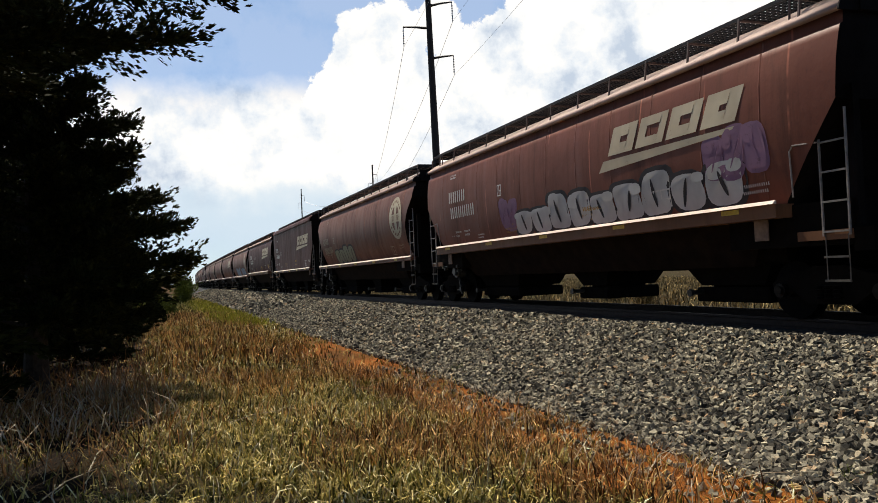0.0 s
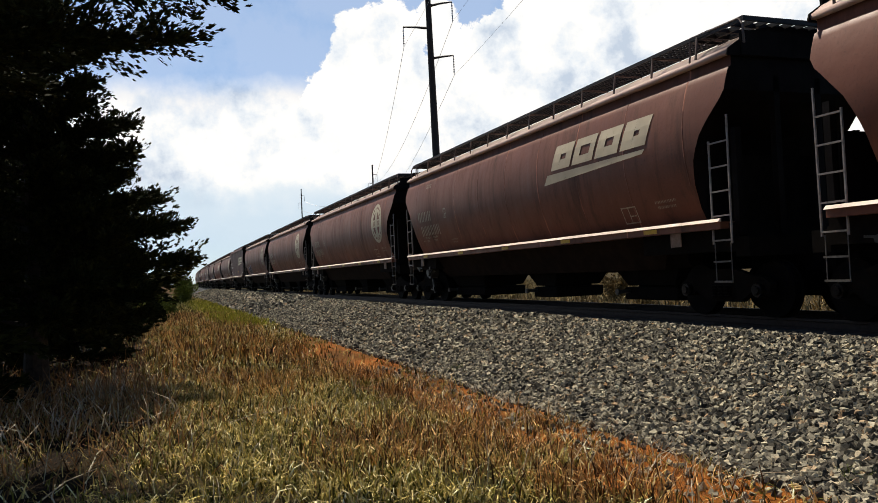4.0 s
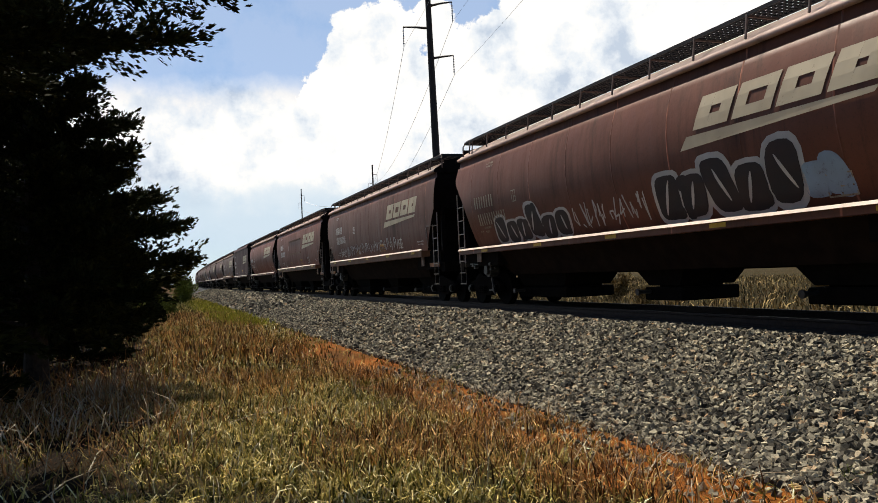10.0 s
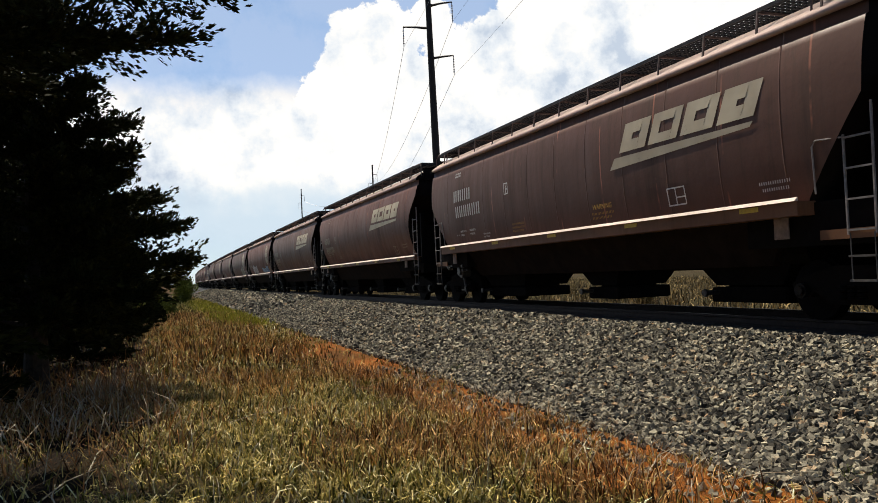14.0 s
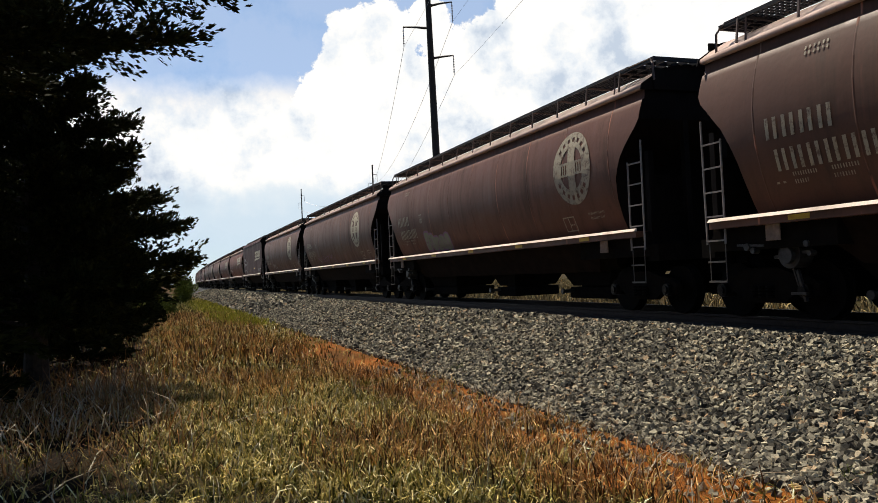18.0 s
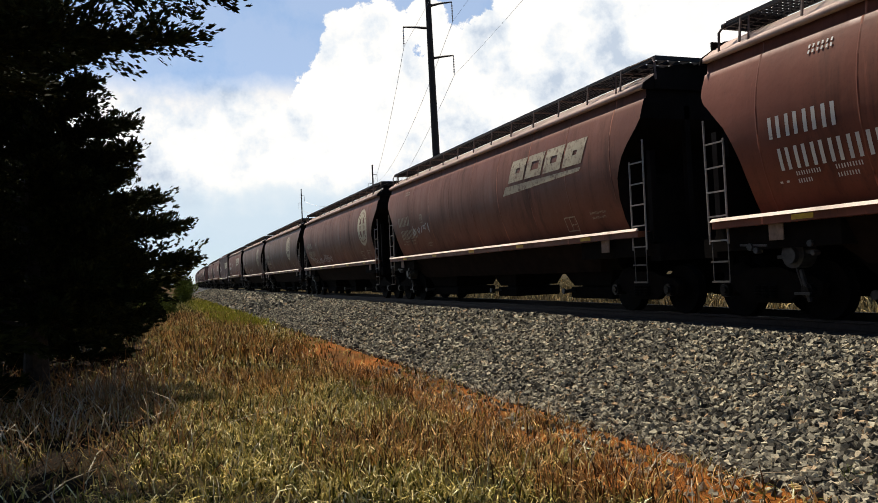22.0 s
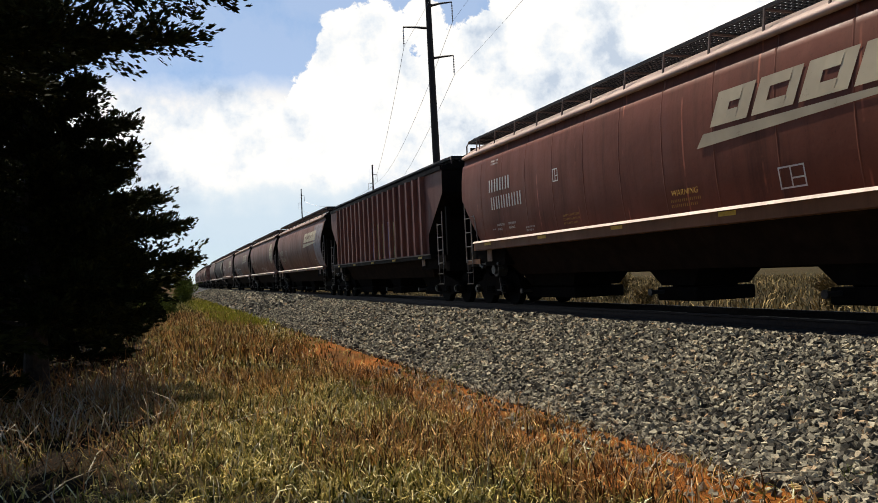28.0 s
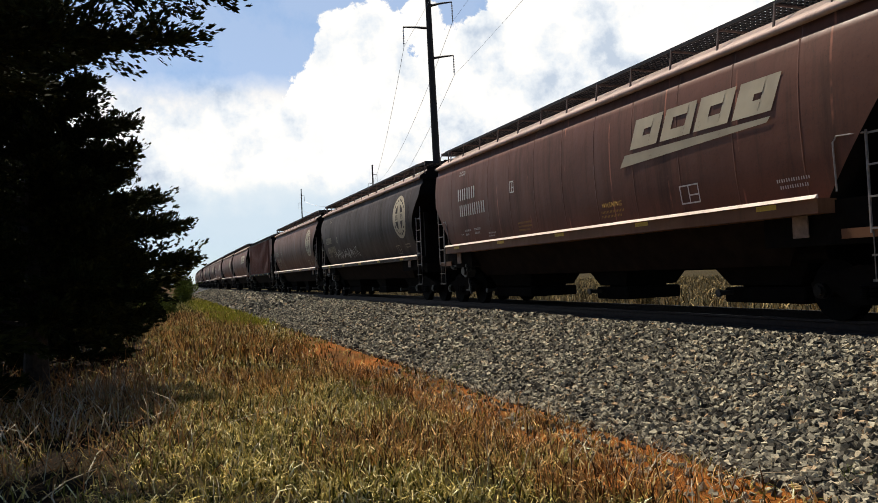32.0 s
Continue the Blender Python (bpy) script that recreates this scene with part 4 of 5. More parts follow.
def wagon(sh, paint_mat, name, label, light=False):
    """A hopper wagon with all its parts."""
    root = new(name)
    E = sh.end(sh.eave)
    part("body", skin(sh), paint_mat, root)
    for s in (-1, 1):
        part("end_wall", end_skin(sh, s), M_END, root, "sloping end wall coloured near black for its shade")
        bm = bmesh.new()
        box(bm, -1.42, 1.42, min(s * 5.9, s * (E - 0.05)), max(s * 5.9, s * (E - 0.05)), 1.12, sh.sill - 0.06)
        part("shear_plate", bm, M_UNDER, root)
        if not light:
            # Added dark sheet; it stands in for shade in the open end.
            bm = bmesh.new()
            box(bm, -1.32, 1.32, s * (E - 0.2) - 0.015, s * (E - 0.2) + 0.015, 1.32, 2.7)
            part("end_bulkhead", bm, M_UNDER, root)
    if sh is RIBBED:
        bm = bmesh.new()
        w = 1.46
        for s in (-1, 1):
            box(bm, s * w - 0.05, s * w + 0.05, -8.38, 8.38, 4.32, 4.46)
        for s in (-1, 1):
            box(bm, -w, w, s * 8.36 - 0.08, s * 8.36 + 0.08, 4.32, 4.46)
        part("top_rim", bm, M_END, root)
        bm = bmesh.new()
        prof = [(-w, 4.44), (-0.9, 4.60), (0, 4.66), (0.9, 4.60), (w, 4.44)]
        ends = [[bm.verts.new((x, y, z)) for x, z in prof] for y in (-8.3, 8.3)]
        for i in range(4):
            bm.faces.new((ends[0][i], ends[0][i + 1], ends[1][i + 1], ends[1][i]))
        bm.faces.new(ends[0][::-1])
        bm.faces.new(ends[1])
        part("roof", bm, M_END, root, "near-black low-pitched roof")
        bm = bmesh.new()
        grating(bm, -1.2, -0.7, -8.2, 8.2, 4.70)
        part("roof_walk", bm, M_GRATE, root, "dark steel grating walkway")
        for s in (-1, 1):
            for i in range(18):
                y = -6.52 + 0.767 * i
                bm = bmesh.new()
                v = box(bm, s * w - 0.02, s * w + 0.02, y - 0.10, y + 0.10, 1.62, 4.32)
                for q in v:
                    if q.co.x * s > w:
                        q.co.x = s * (w + 0.15)
                        q.co.y = y + (q.co.y - y) * 0.85
                part("rib", bm, paint_mat, root)
    else:
        part("roof", roof_skin(sh), M_ROOF if sh is not TALL else M_DARK, root, "pale roof with an eave lip")
        for s in (-1, 1):
            bm = bmesh.new()
            w, e = sh.half(sh.eave), s * (E + 0.045)
            outline = [(1.10, -0.06), (1.07, 0.06), (0.70, 0.38), (0.4, 0.46), (0, 0.48)] if sh is not TALL else [(1.06, -0.06), (1.06, 0.06), (0.92, 0.30), (0.4, 0.43), (0, 0.45)]
            rows = [[bm.verts.new((x * k, e + d, sh.eave + h)) for k, h in outline for x in (w,)] + [bm.verts.new((-w * k, e + d, sh.eave + h)) for k, h in outline[-2::-1]] for d in (-0.012, 0.012)]
            bm.faces.new(rows[0])
            bm.faces.new(rows[1][::-1])
            for i in range(9):
                bm.faces.new((rows[0][i], rows[1][i], rows[1][(i + 1) % 9], rows[0][(i + 1) % 9]))
            bmesh.ops.recalc_face_normals(bm, faces=bm.faces[:])
            part("roof_end", bm, M_END, root, "end of the roof coloured near black for its shade")
    top = sh.eave
    # walkways along the roof and across its ends
    if sh is not RIBBED:
        for s in (-1, 1):
            bm = bmesh.new()
            lo, hi = (0.70, 1.34) if sh is not TALL else (0.75, 1.20)
            wz = top + (0.50 if sh is not TALL else 0.53)
            x0, x1 = (-hi, -lo) if s < 0 else (lo, hi)
            grating(bm, x0, x1, -E + 0.5, E - 0.5, wz)
            part("roof_walk", bm, M_GRATE, root, "dark steel grating walkway")
            for i in range(13 if s < 0 and not light else 0):
                y = (-7.5 + 1.25 * i) * E / 8.3
                bm = bmesh.new()
                xo = -hi if s < 0 else hi
                beam(bm, (xo, y, wz), (xo * 1.04, y, top + 0.10), 0.03)
                beam(bm, (x0, y, wz - 0.03), (x1, y, wz - 0.03), 0.035)
                part("bracket", bm, M_POST, root)
        for i in range(4):
            bm = bmesh.new()
            box(bm, -0.36, 0.36, -7.2 + 3.65 * i, -3.75 + 3.65 * i, top + (0.44 if sh is not TALL else 0.40), top + 0.52)
            bmesh.ops.bevel(bm, geom=bm.edges[:], offset=0.04, segments=2, affect="EDGES")
            part("hatch_cover", bm, M_ROOF, root)
    for s in (-1, 1):
        bm = bmesh.new()
        near_end = -0.30 if s < 0 else 0.36 if sh is ROUND else 0.10
        y0, y1 = (E - 1.0, E - near_end) if s > 0 else (near_end - E, 1.0 - E)
        tz, wide = (top + 0.50, 1.34) if sh in (ROUND, FLAT) else (top + 0.53, 1.20) if sh is TALL else (top + 0.30, 1.2)
        pierced(bm, -wide, wide, 10, y0, y1, 4, tz - 0.06, tz + 0.02)
        part("end_walk", bm, M_GRATE, root, "dark grating across the end of the roof")
        bm = bmesh.new()
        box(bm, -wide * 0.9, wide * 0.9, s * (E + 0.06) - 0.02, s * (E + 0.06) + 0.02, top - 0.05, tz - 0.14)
        part("end_plate", bm, M_END, root, "near-black plate between the roof and the end walkway")
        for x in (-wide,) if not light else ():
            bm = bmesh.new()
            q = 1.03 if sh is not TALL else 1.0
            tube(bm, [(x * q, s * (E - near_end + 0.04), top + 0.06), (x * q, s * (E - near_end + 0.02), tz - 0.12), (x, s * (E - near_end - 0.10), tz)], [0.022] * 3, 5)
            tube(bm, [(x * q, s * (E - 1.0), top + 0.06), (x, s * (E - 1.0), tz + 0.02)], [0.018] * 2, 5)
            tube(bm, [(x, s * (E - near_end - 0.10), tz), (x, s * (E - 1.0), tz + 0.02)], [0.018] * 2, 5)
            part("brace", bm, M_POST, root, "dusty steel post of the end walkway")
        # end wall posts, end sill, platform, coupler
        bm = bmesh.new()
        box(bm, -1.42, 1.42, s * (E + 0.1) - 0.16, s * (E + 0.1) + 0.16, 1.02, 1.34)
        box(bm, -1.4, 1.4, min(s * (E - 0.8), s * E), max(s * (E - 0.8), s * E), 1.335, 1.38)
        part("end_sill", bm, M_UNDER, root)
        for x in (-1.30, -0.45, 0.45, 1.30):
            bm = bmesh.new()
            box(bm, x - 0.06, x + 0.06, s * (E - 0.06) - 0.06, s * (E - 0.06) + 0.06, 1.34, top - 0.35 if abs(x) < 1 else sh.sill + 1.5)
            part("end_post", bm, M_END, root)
        bm = bmesh.new()
        box(bm, -0.16, 0.16, min(s * (E - 0.4), s * (E + 0.6)), max(s * (E - 0.4), s * (E + 0.6)), 0.74, 1.02)
        box(bm, -0.22, 0.22, s * (E + 0.66) - 0.13, s * (E + 0.66) + 0.13, 0.70, 1.04)
        part("coupler", bm, M_UNDER, root)
        bm = bmesh.new()
        tube(bm, [(0.4, s * (E + 0.2), 0.95), (0.42, s * (E + 0.5), 0.6), (0.40, s * (E + 0.76), 0.55)], [0.03, 0.03, 0.03], 6)
        part("air_hose", bm, M_UNDER, root)
        for side in (-1,) if light else (-1, 1):
            bm = bmesh.new()
            ladder(bm, side * 1.52, s * (E - 0.02), s * (E - 0.46), 1.30, 2.92 if sh is ROUND else 2.55, 5 if sh is ROUND else 4)
            part("ladder", bm, M_RUNG, root, "pale painted steel ladder")
            if side > 0:
                continue
            bm = bmesh.new()
            for z in (0.62, 0.95):
                beam(bm, (side * 1.53, s * (E - 0.04), z), (side * 1.53, s * (E - 0.46), z), 0.03)
            for y in (E - 0.06, E - 0.44):
                beam(bm, (side * 1.51, s * y, 0.60), (side * 1.51, s * y, 1.26), 0.012)
            part("step", bm, M_STEP, root, "dusty step iron under the ladder")
            if sh in (FLAT, TALL) and not light:
                bm = bmesh.new()
                box(bm, side * 1.49 - 0.015, side * 1.49 + 0.015, min(s * E, s * (E - 0.95)), max(s * E, s * (E - 0.95)), 1.19, 1.325)
                part("step_plate", bm, M_SILLBOX, root, "rusty orange plate under the ladder")
            if sh is FLAT and side < 0 and not light:
                bm = bmesh.new()
                tube(bm, [(-1.56, s * (E - 0.46), 2.56), (-1.60, s * (E - 0.86), 2.58), (-1.60, s * (E - 0.92), 2.50), (-1.54, s * (E - 0.95), 1.84)], [0.014] * 4, 5)
                part("grab_iron", bm, M_RUNG, root, "bent pale grab iron")
            bm = bmesh.new()
            box(bm, side * 1.50 - 0.012, side * 1.50 + 0.012, s * (sh.end(sh.sill) - 0.55) - 0.14, s * (sh.end(sh.sill) - 0.55) + 0.14, 1.24, sh.sill - 0.10)
            part("jacking_plate", bm, M_PLATE, root, "pale dusty steel plate hung under the sill")
    # side sills
    for s in (-1, 1):
        e = sh.end(sh.sill) + (0.0 if sh is FLAT else 0.75 if sh is ROUND else 0.55)
        z, w = sh.sill, sh.rim
        bm = bmesh.new()
        deep = 0.24 if sh is FLAT else 0.15
        box(bm, min(s * (w - 0.2), s * (w + 0.15)), max(s * (w - 0.2), s * (w + 0.15)), -e, e, z - deep, z - 0.035)
        part("side_sill", bm, M_SILLBOX if sh is FLAT else M_END if sh is RIBBED else paint_mat, root)
        bm = bmesh.new()
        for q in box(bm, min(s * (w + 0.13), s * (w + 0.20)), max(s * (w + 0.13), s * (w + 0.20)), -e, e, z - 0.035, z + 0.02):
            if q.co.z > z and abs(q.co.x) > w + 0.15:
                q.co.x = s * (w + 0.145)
        part("sill_cap", bm, M_SILL if sh is not RIBBED else M_END, root, "side sill top, painted pale as its sunlit edge" if sh is not RIBBED else "near-black top of the side sill")
        for i in range(5 if s < 0 and not light else 0):
            y = (-6.4 + 3.2 * i) * E / 8.5
            bm = bmesh.new()
            x = s * (w + 0.154)
            box(bm, x - 0.003, x + 0.003, y - 0.20, y + 0.20, z - 0.125, z - 0.05)
            part("reflector", bm, M_YELLOW, root, "small yellow reflective strip")
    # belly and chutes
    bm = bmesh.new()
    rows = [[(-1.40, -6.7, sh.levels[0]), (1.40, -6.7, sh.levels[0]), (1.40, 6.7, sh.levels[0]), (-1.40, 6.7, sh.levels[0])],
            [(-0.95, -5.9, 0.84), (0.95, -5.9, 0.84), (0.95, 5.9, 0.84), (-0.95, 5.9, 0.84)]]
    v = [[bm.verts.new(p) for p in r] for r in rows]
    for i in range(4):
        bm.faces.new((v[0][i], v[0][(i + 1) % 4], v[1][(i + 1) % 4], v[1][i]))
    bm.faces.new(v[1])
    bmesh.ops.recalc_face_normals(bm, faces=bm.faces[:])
    part("belly", bm, M_BELLY, root, "brown slope sheets under the body, darkened for shade")
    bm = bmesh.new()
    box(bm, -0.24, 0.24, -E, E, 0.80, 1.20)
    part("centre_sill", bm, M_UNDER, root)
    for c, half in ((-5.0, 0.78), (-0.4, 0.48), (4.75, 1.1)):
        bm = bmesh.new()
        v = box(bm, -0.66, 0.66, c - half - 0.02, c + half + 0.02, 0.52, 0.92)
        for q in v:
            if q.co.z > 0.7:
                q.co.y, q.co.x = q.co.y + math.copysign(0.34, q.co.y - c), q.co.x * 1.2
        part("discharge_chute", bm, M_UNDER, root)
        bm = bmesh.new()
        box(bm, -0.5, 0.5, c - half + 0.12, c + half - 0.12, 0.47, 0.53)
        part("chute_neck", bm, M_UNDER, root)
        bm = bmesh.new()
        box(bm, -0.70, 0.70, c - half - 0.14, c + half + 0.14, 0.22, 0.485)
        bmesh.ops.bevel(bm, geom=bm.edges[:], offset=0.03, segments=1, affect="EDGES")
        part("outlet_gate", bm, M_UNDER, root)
        if not light:
            bm = bmesh.new()
            beam(bm, (-0.72, c + half - 0.1, 0.40), (-1.02, c + half - 0.1, 0.40), 0.06, sides=6)
            disc(bm, 0, c + half - 0.1, 0.40, 0.07, -1.05, -1.0, 8)
            part("gate_capstan", bm, M_CAST, root, "pale socket of the gate crank")
    bm = bmesh.new()
    tube(bm, [(-0.75, -6.6, 1.06), (-0.75, -5.9, 1.06)], [0.2, 0.2], 12)
    part("air_tank", bm, M_UNDER, root)
    # brake gear at the leading end
    bm = bmesh.new()
    disc(bm, 0, E - 1.55, 1.02, 0.22, -1.28, -1.02, 18)
    disc(bm, 0, E - 1.55, 1.0, 0.13, -1.36, -1.28, 12)
    bmesh.ops.recalc_face_normals(bm, faces=bm.faces[:])
    cyl = part("brake_cylinder", bm, M_CAST, root, "dusty grey brake cylinder")
    if not light:
        bm = bmesh.new()
        beam(bm, (-1.20, E - 1.62, 0.78), (-1.18, E - 1.74, 0.30), 0.05)
        beam(bm, (-1.22, E - 1.20, 0.98), (-1.22, E - 1.95, 1.05), 0.05)
        beam(bm, (-1.16, E - 1.50, 0.80), (-1.14, E - 1.62, 0.40), 0.03)
        beam(bm, (-1.24, E - 1.82, 0.42), (-1.24, E - 1.52, 0.42), 0.04)
        part("brake_lever", bm, M_CAST, cyl)
        bm = bmesh.new()
        for y, z, r in ((E - 0.85, 1.16, 0.06), (E - 0.98, 1.10, 0.05), (E - 2.05, 1.16, 0.05), (E - 2.1, 1.02, 0.04)):
            disc(bm, 0, y, z, r, -1.46, -1.34, 8)
        beam(bm, (-1.42, E - 0.62, 1.20), (-1.42, E - 1.2, 1.17), 0.035)
        part("brake_valve", bm, M_CAST, cyl)
    truck(root, 0.8 - E, light), truck(root, E - 0.8, light)
    return tagged(root, label, "rail wagon", "wagons of the train")


# ---- stencils and sprayed writing on the sides, as thin skins a few mm proud ----
def clip(poly, z, above):
    out = []
    for (y0, z0), (y1, z1) in zip(poly, poly[1:] + poly[:1]):
        a, b = (z0 >= z) == above or z0 == z, (z1 >= z) == above or z1 == z
        if a:
            out.append((y0, z0))
        if a != b:
            t = (z - z0) / (z1 - z0)
            out.append((y0 + (y1 - y0) * t, z))
    return out


def decal(bm, sh, poly, proud=0.012):
    """Lays a convex outline (y, z) on the near side."""
    lo, hi = min(z for _, z in poly), max(z for _, z in poly)
    n = max(1, int((hi - lo) / 0.16)) if sh is ROUND else 1
    for i in range(n):
        a, b = lo + (hi - lo) * i / n, lo + (hi - lo) * (i + 1) / n
        q = clip(clip(poly, a, True), b, False) if n > 1 else poly
        if len(q) > 2:
            vs = [bm.verts.new((-(sh.half(z) + proud), y, z)) for y, z in q]
            f = bm.faces.new(vs)
            f.normal_update()
            if f.normal.x > 0:
                f.normal_flip()


def slab(y, z, w, h, slant=0.0):
    """An outline whose right end lies towards -y; slant leans its top to the right."""
    return [(y, z), (y - w, z), (y - w - slant, z + h), (y - slant, z + h)]


def oval(y, z, a, b, n=14, power=2.0, lean=0.0):
    out = []
    for i in range(n):
        t = 2 * math.pi * i / n
        c, s = math.cos(t), math.sin(t)
        u, v = math.copysign(abs(c) ** (2 / power), c) * a, math.copysign(abs(s) ** (2 / power), s) * b
        out.append((y + u - lean * v, z + v))
    return out


SHARED = {}


def stencil(key, sh, draw, material, parent, name, label):
    """A painted mark; alike marks share one mesh."""
    k = (key, id(sh), material.name)
    if k not in SHARED:
        bm = bmesh.new()
        draw(bm)
        me = bpy.data.meshes.new(name)
        bm.to_mesh(me)
        bm.free()
        me.materials.append(material)
        SHARED[k] = me
    ob = new(name, SHARED[k])
    ob.parent = parent
    if "stencil" in name or "number" in name or "mark" in name and "company" not in name:
        tagged(ob, kind="stuff")
    if label:
        ob["label"] = label
    return ob


def swoosh(sh, z0=2.98):
    """A company mark: four slanting blocks, each with a slot, over a tapering stroke."""
    def draw(bm):
        h, y, w = 0.54, -2.72, 0.84
        for i in range(4):
            z = z0 + 0.22
            lean = 0.22 / h
            side, slot = (0.40, 0.30, 0.36, 0.44)[i], (0.12, 0.20, 0.16, 0.10)[i]
            decal(bm, sh, slab(y, z, w * side, h, 0.22))
            decal(bm, sh, slab(y - w * (1 - side * 0.8), z, w * side * 0.8, h, 0.22))
            t = (h - slot) / 2
            for z1 in (0.0, h - t):
                decal(bm, sh, slab(y - w * side - z1 * lean, z + z1, w * (1 - 1.8 * side), t, t * lean))
            y -= 0.94
        decal(bm, sh, [(-2.36, z0 - 0.08), (-2.54, z0 + 0.14), (-6.36, z0 + 0.14), (-6.28, z0 + 0.06)])
    return draw


def emblem(sh, yc, zc=3.14, r=0.80):
    """A round company emblem: a ring with marks round it, and a cross."""
    def draw(bm):
        n = 40
        def sector(r0, r1, a, b):
            decal(bm, sh, [(yc + r0 * math.cos(a), zc + r0 * math.sin(a)), (yc + r1 * math.cos(a), zc + r1 * math.sin(a)), (yc + r1 * math.cos(b), zc + r1 * math.sin(b)), (yc + r0 * math.cos(b), zc + r0 * math.sin(b))])
        for i in range(n):
            a, b = 2 * math.pi * i / n, 2 * math.pi * (i + 1) / n
            sector(r * 0.94, r, a, b)
            sector(r * 0.60, r * 0.68, a, b)
            if i % 2 or (i % 20 in (0, 1, 2, 18)):
                sector(r * 0.68, r * 0.94, a, b)
            else:
                sector(r * 0.86, r * 0.94, a, b)
                sector(r * 0.68, r * 0.74, a, b)
        k = r * 0.19
        decal(bm, sh, slab(yc + k, zc - r * 0.6, 2 * k, r * 1.2))
        for y0 in (yc + r * 0.6, yc - k):
            for z0 in (zc - k, zc + k * 0.66):
                decal(bm, sh, slab(y0, z0, r * 0.41, k * 0.34))
            for i in range(4):
                decal(bm, sh, slab(y0 - i * r * 0.115, zc - k * 0.66, r * 0.055, k * 1.32))
    return draw


def blocks(sh, rows):
    """Rows of plain bars for words and numbers: (y, z, height, bar width, bars)."""
    def draw(bm):
        for y, z, h, w, n in rows:
            for i in range(n):
                yy = y - i * w * 1.32
                decal(bm, sh, slab(yy, z, w * 0.27, h))
                decal(bm, sh, slab(yy - w * 0.62, z, w * 0.27, h))
    return draw


def outline_box(sh, y, z, w, h, t=0.025):
    def draw(bm):
        for q in (slab(y, z, w, t), slab(y, z + h - t, w, t), slab(y, z + t, t, h - 2 * t), slab(y - w + t, z + t, t, h - 2 * t), slab(y - w * 0.45, z + t, t, h - 2 * t), slab(y - w * 0.45 - t, z + h * 0.4, w * 0.45, t)):
            decal(bm, sh, q)
    return draw


def spray(root, sh, seed, y, z, letters, w, h, fill, edge, label):
    """Sprayed bubble shapes side by side: dark outlines, filled bodies, inner strokes."""
    rng = random.Random(seed)
    for i in range(letters):
        rim, body, core = bmesh.new(), bmesh.new(), bmesh.new()
        hh = h * rng.uniform(0.75, 1.15)
        yc, zc, ln, pw = y - (i + 0.5) * w * 0.92, z + hh * 0.5 + rng.uniform(-0.03, 0.05), rng.uniform(-0.3, 0.25), rng.uniform(2.4, 4.5)
        zc = max(zc, sh.sill + hh * 0.5 + 0.02)
        decal(rim, sh, oval(yc, zc, w * 0.56, hh * 0.55, 16, pw, ln), 0.008 + 0.0006 * (i % 2))
        decal(body, sh, oval(yc, zc, w * 0.44, hh * 0.45, 16, pw, ln), 0.014)
        for q in range(2):
            u, v = rng.choice((-1, 1)) * rng.uniform(0.18, 0.3), rng.choice((-1, 1)) * rng.uniform(0.2, 0.34)
            decal(body, sh, oval(yc + u * w, zc + v * hh, w * rng.uniform(0.16, 0.24), hh * rng.uniform(0.12, 0.2), 10, 2.5, ln), 0.0148 + 0.0008 * q)
        decal(core, sh, oval(yc + rng.uniform(-0.1, 0.1) * w, zc, w * 0.05, hh * rng.uniform(0.26, 0.36), 10, 2, rng.choice((-1, 1)) * rng.uniform(0.2, 0.55)), 0.020)
        g = part("graffiti_shape", rim, edge, root, label)
        part("fill", body, fill, g)
        if len(core.verts):
            part("stroke", core, edge, g)
        else:
            core.free()


def scrawl(root, sh, seed, y, z, letters, w, h, ink, label):
    """Thin hand-drawn strokes, in no letters."""
    rng = random.Random(seed)
    bm = bmesh.new()
    for i in range(letters):
        yc = y - i * w
        pts = [(yc - rng.uniform(0, w), z + rng.uniform(0, h)) for _ in range(4)]
        for (y0, z0), (y1, z1) in zip(pts, pts[1:]):
            d = math.hypot(y1 - y0, z1 - z0) + 1e-5
            ny, nz = -(z1 - z0) / d * 0.018, (y1 - y0) / d * 0.018
            decal(bm, sh, [(y0 + ny, z0 + nz), (y1 + ny, z1 + nz), (y1 - ny, z1 - nz), (y0 - ny, z0 - nz)], 0.012 + rng.random() * 0.004)
    tagged(part("graffiti", bm, ink, root, label), kind="stuff")


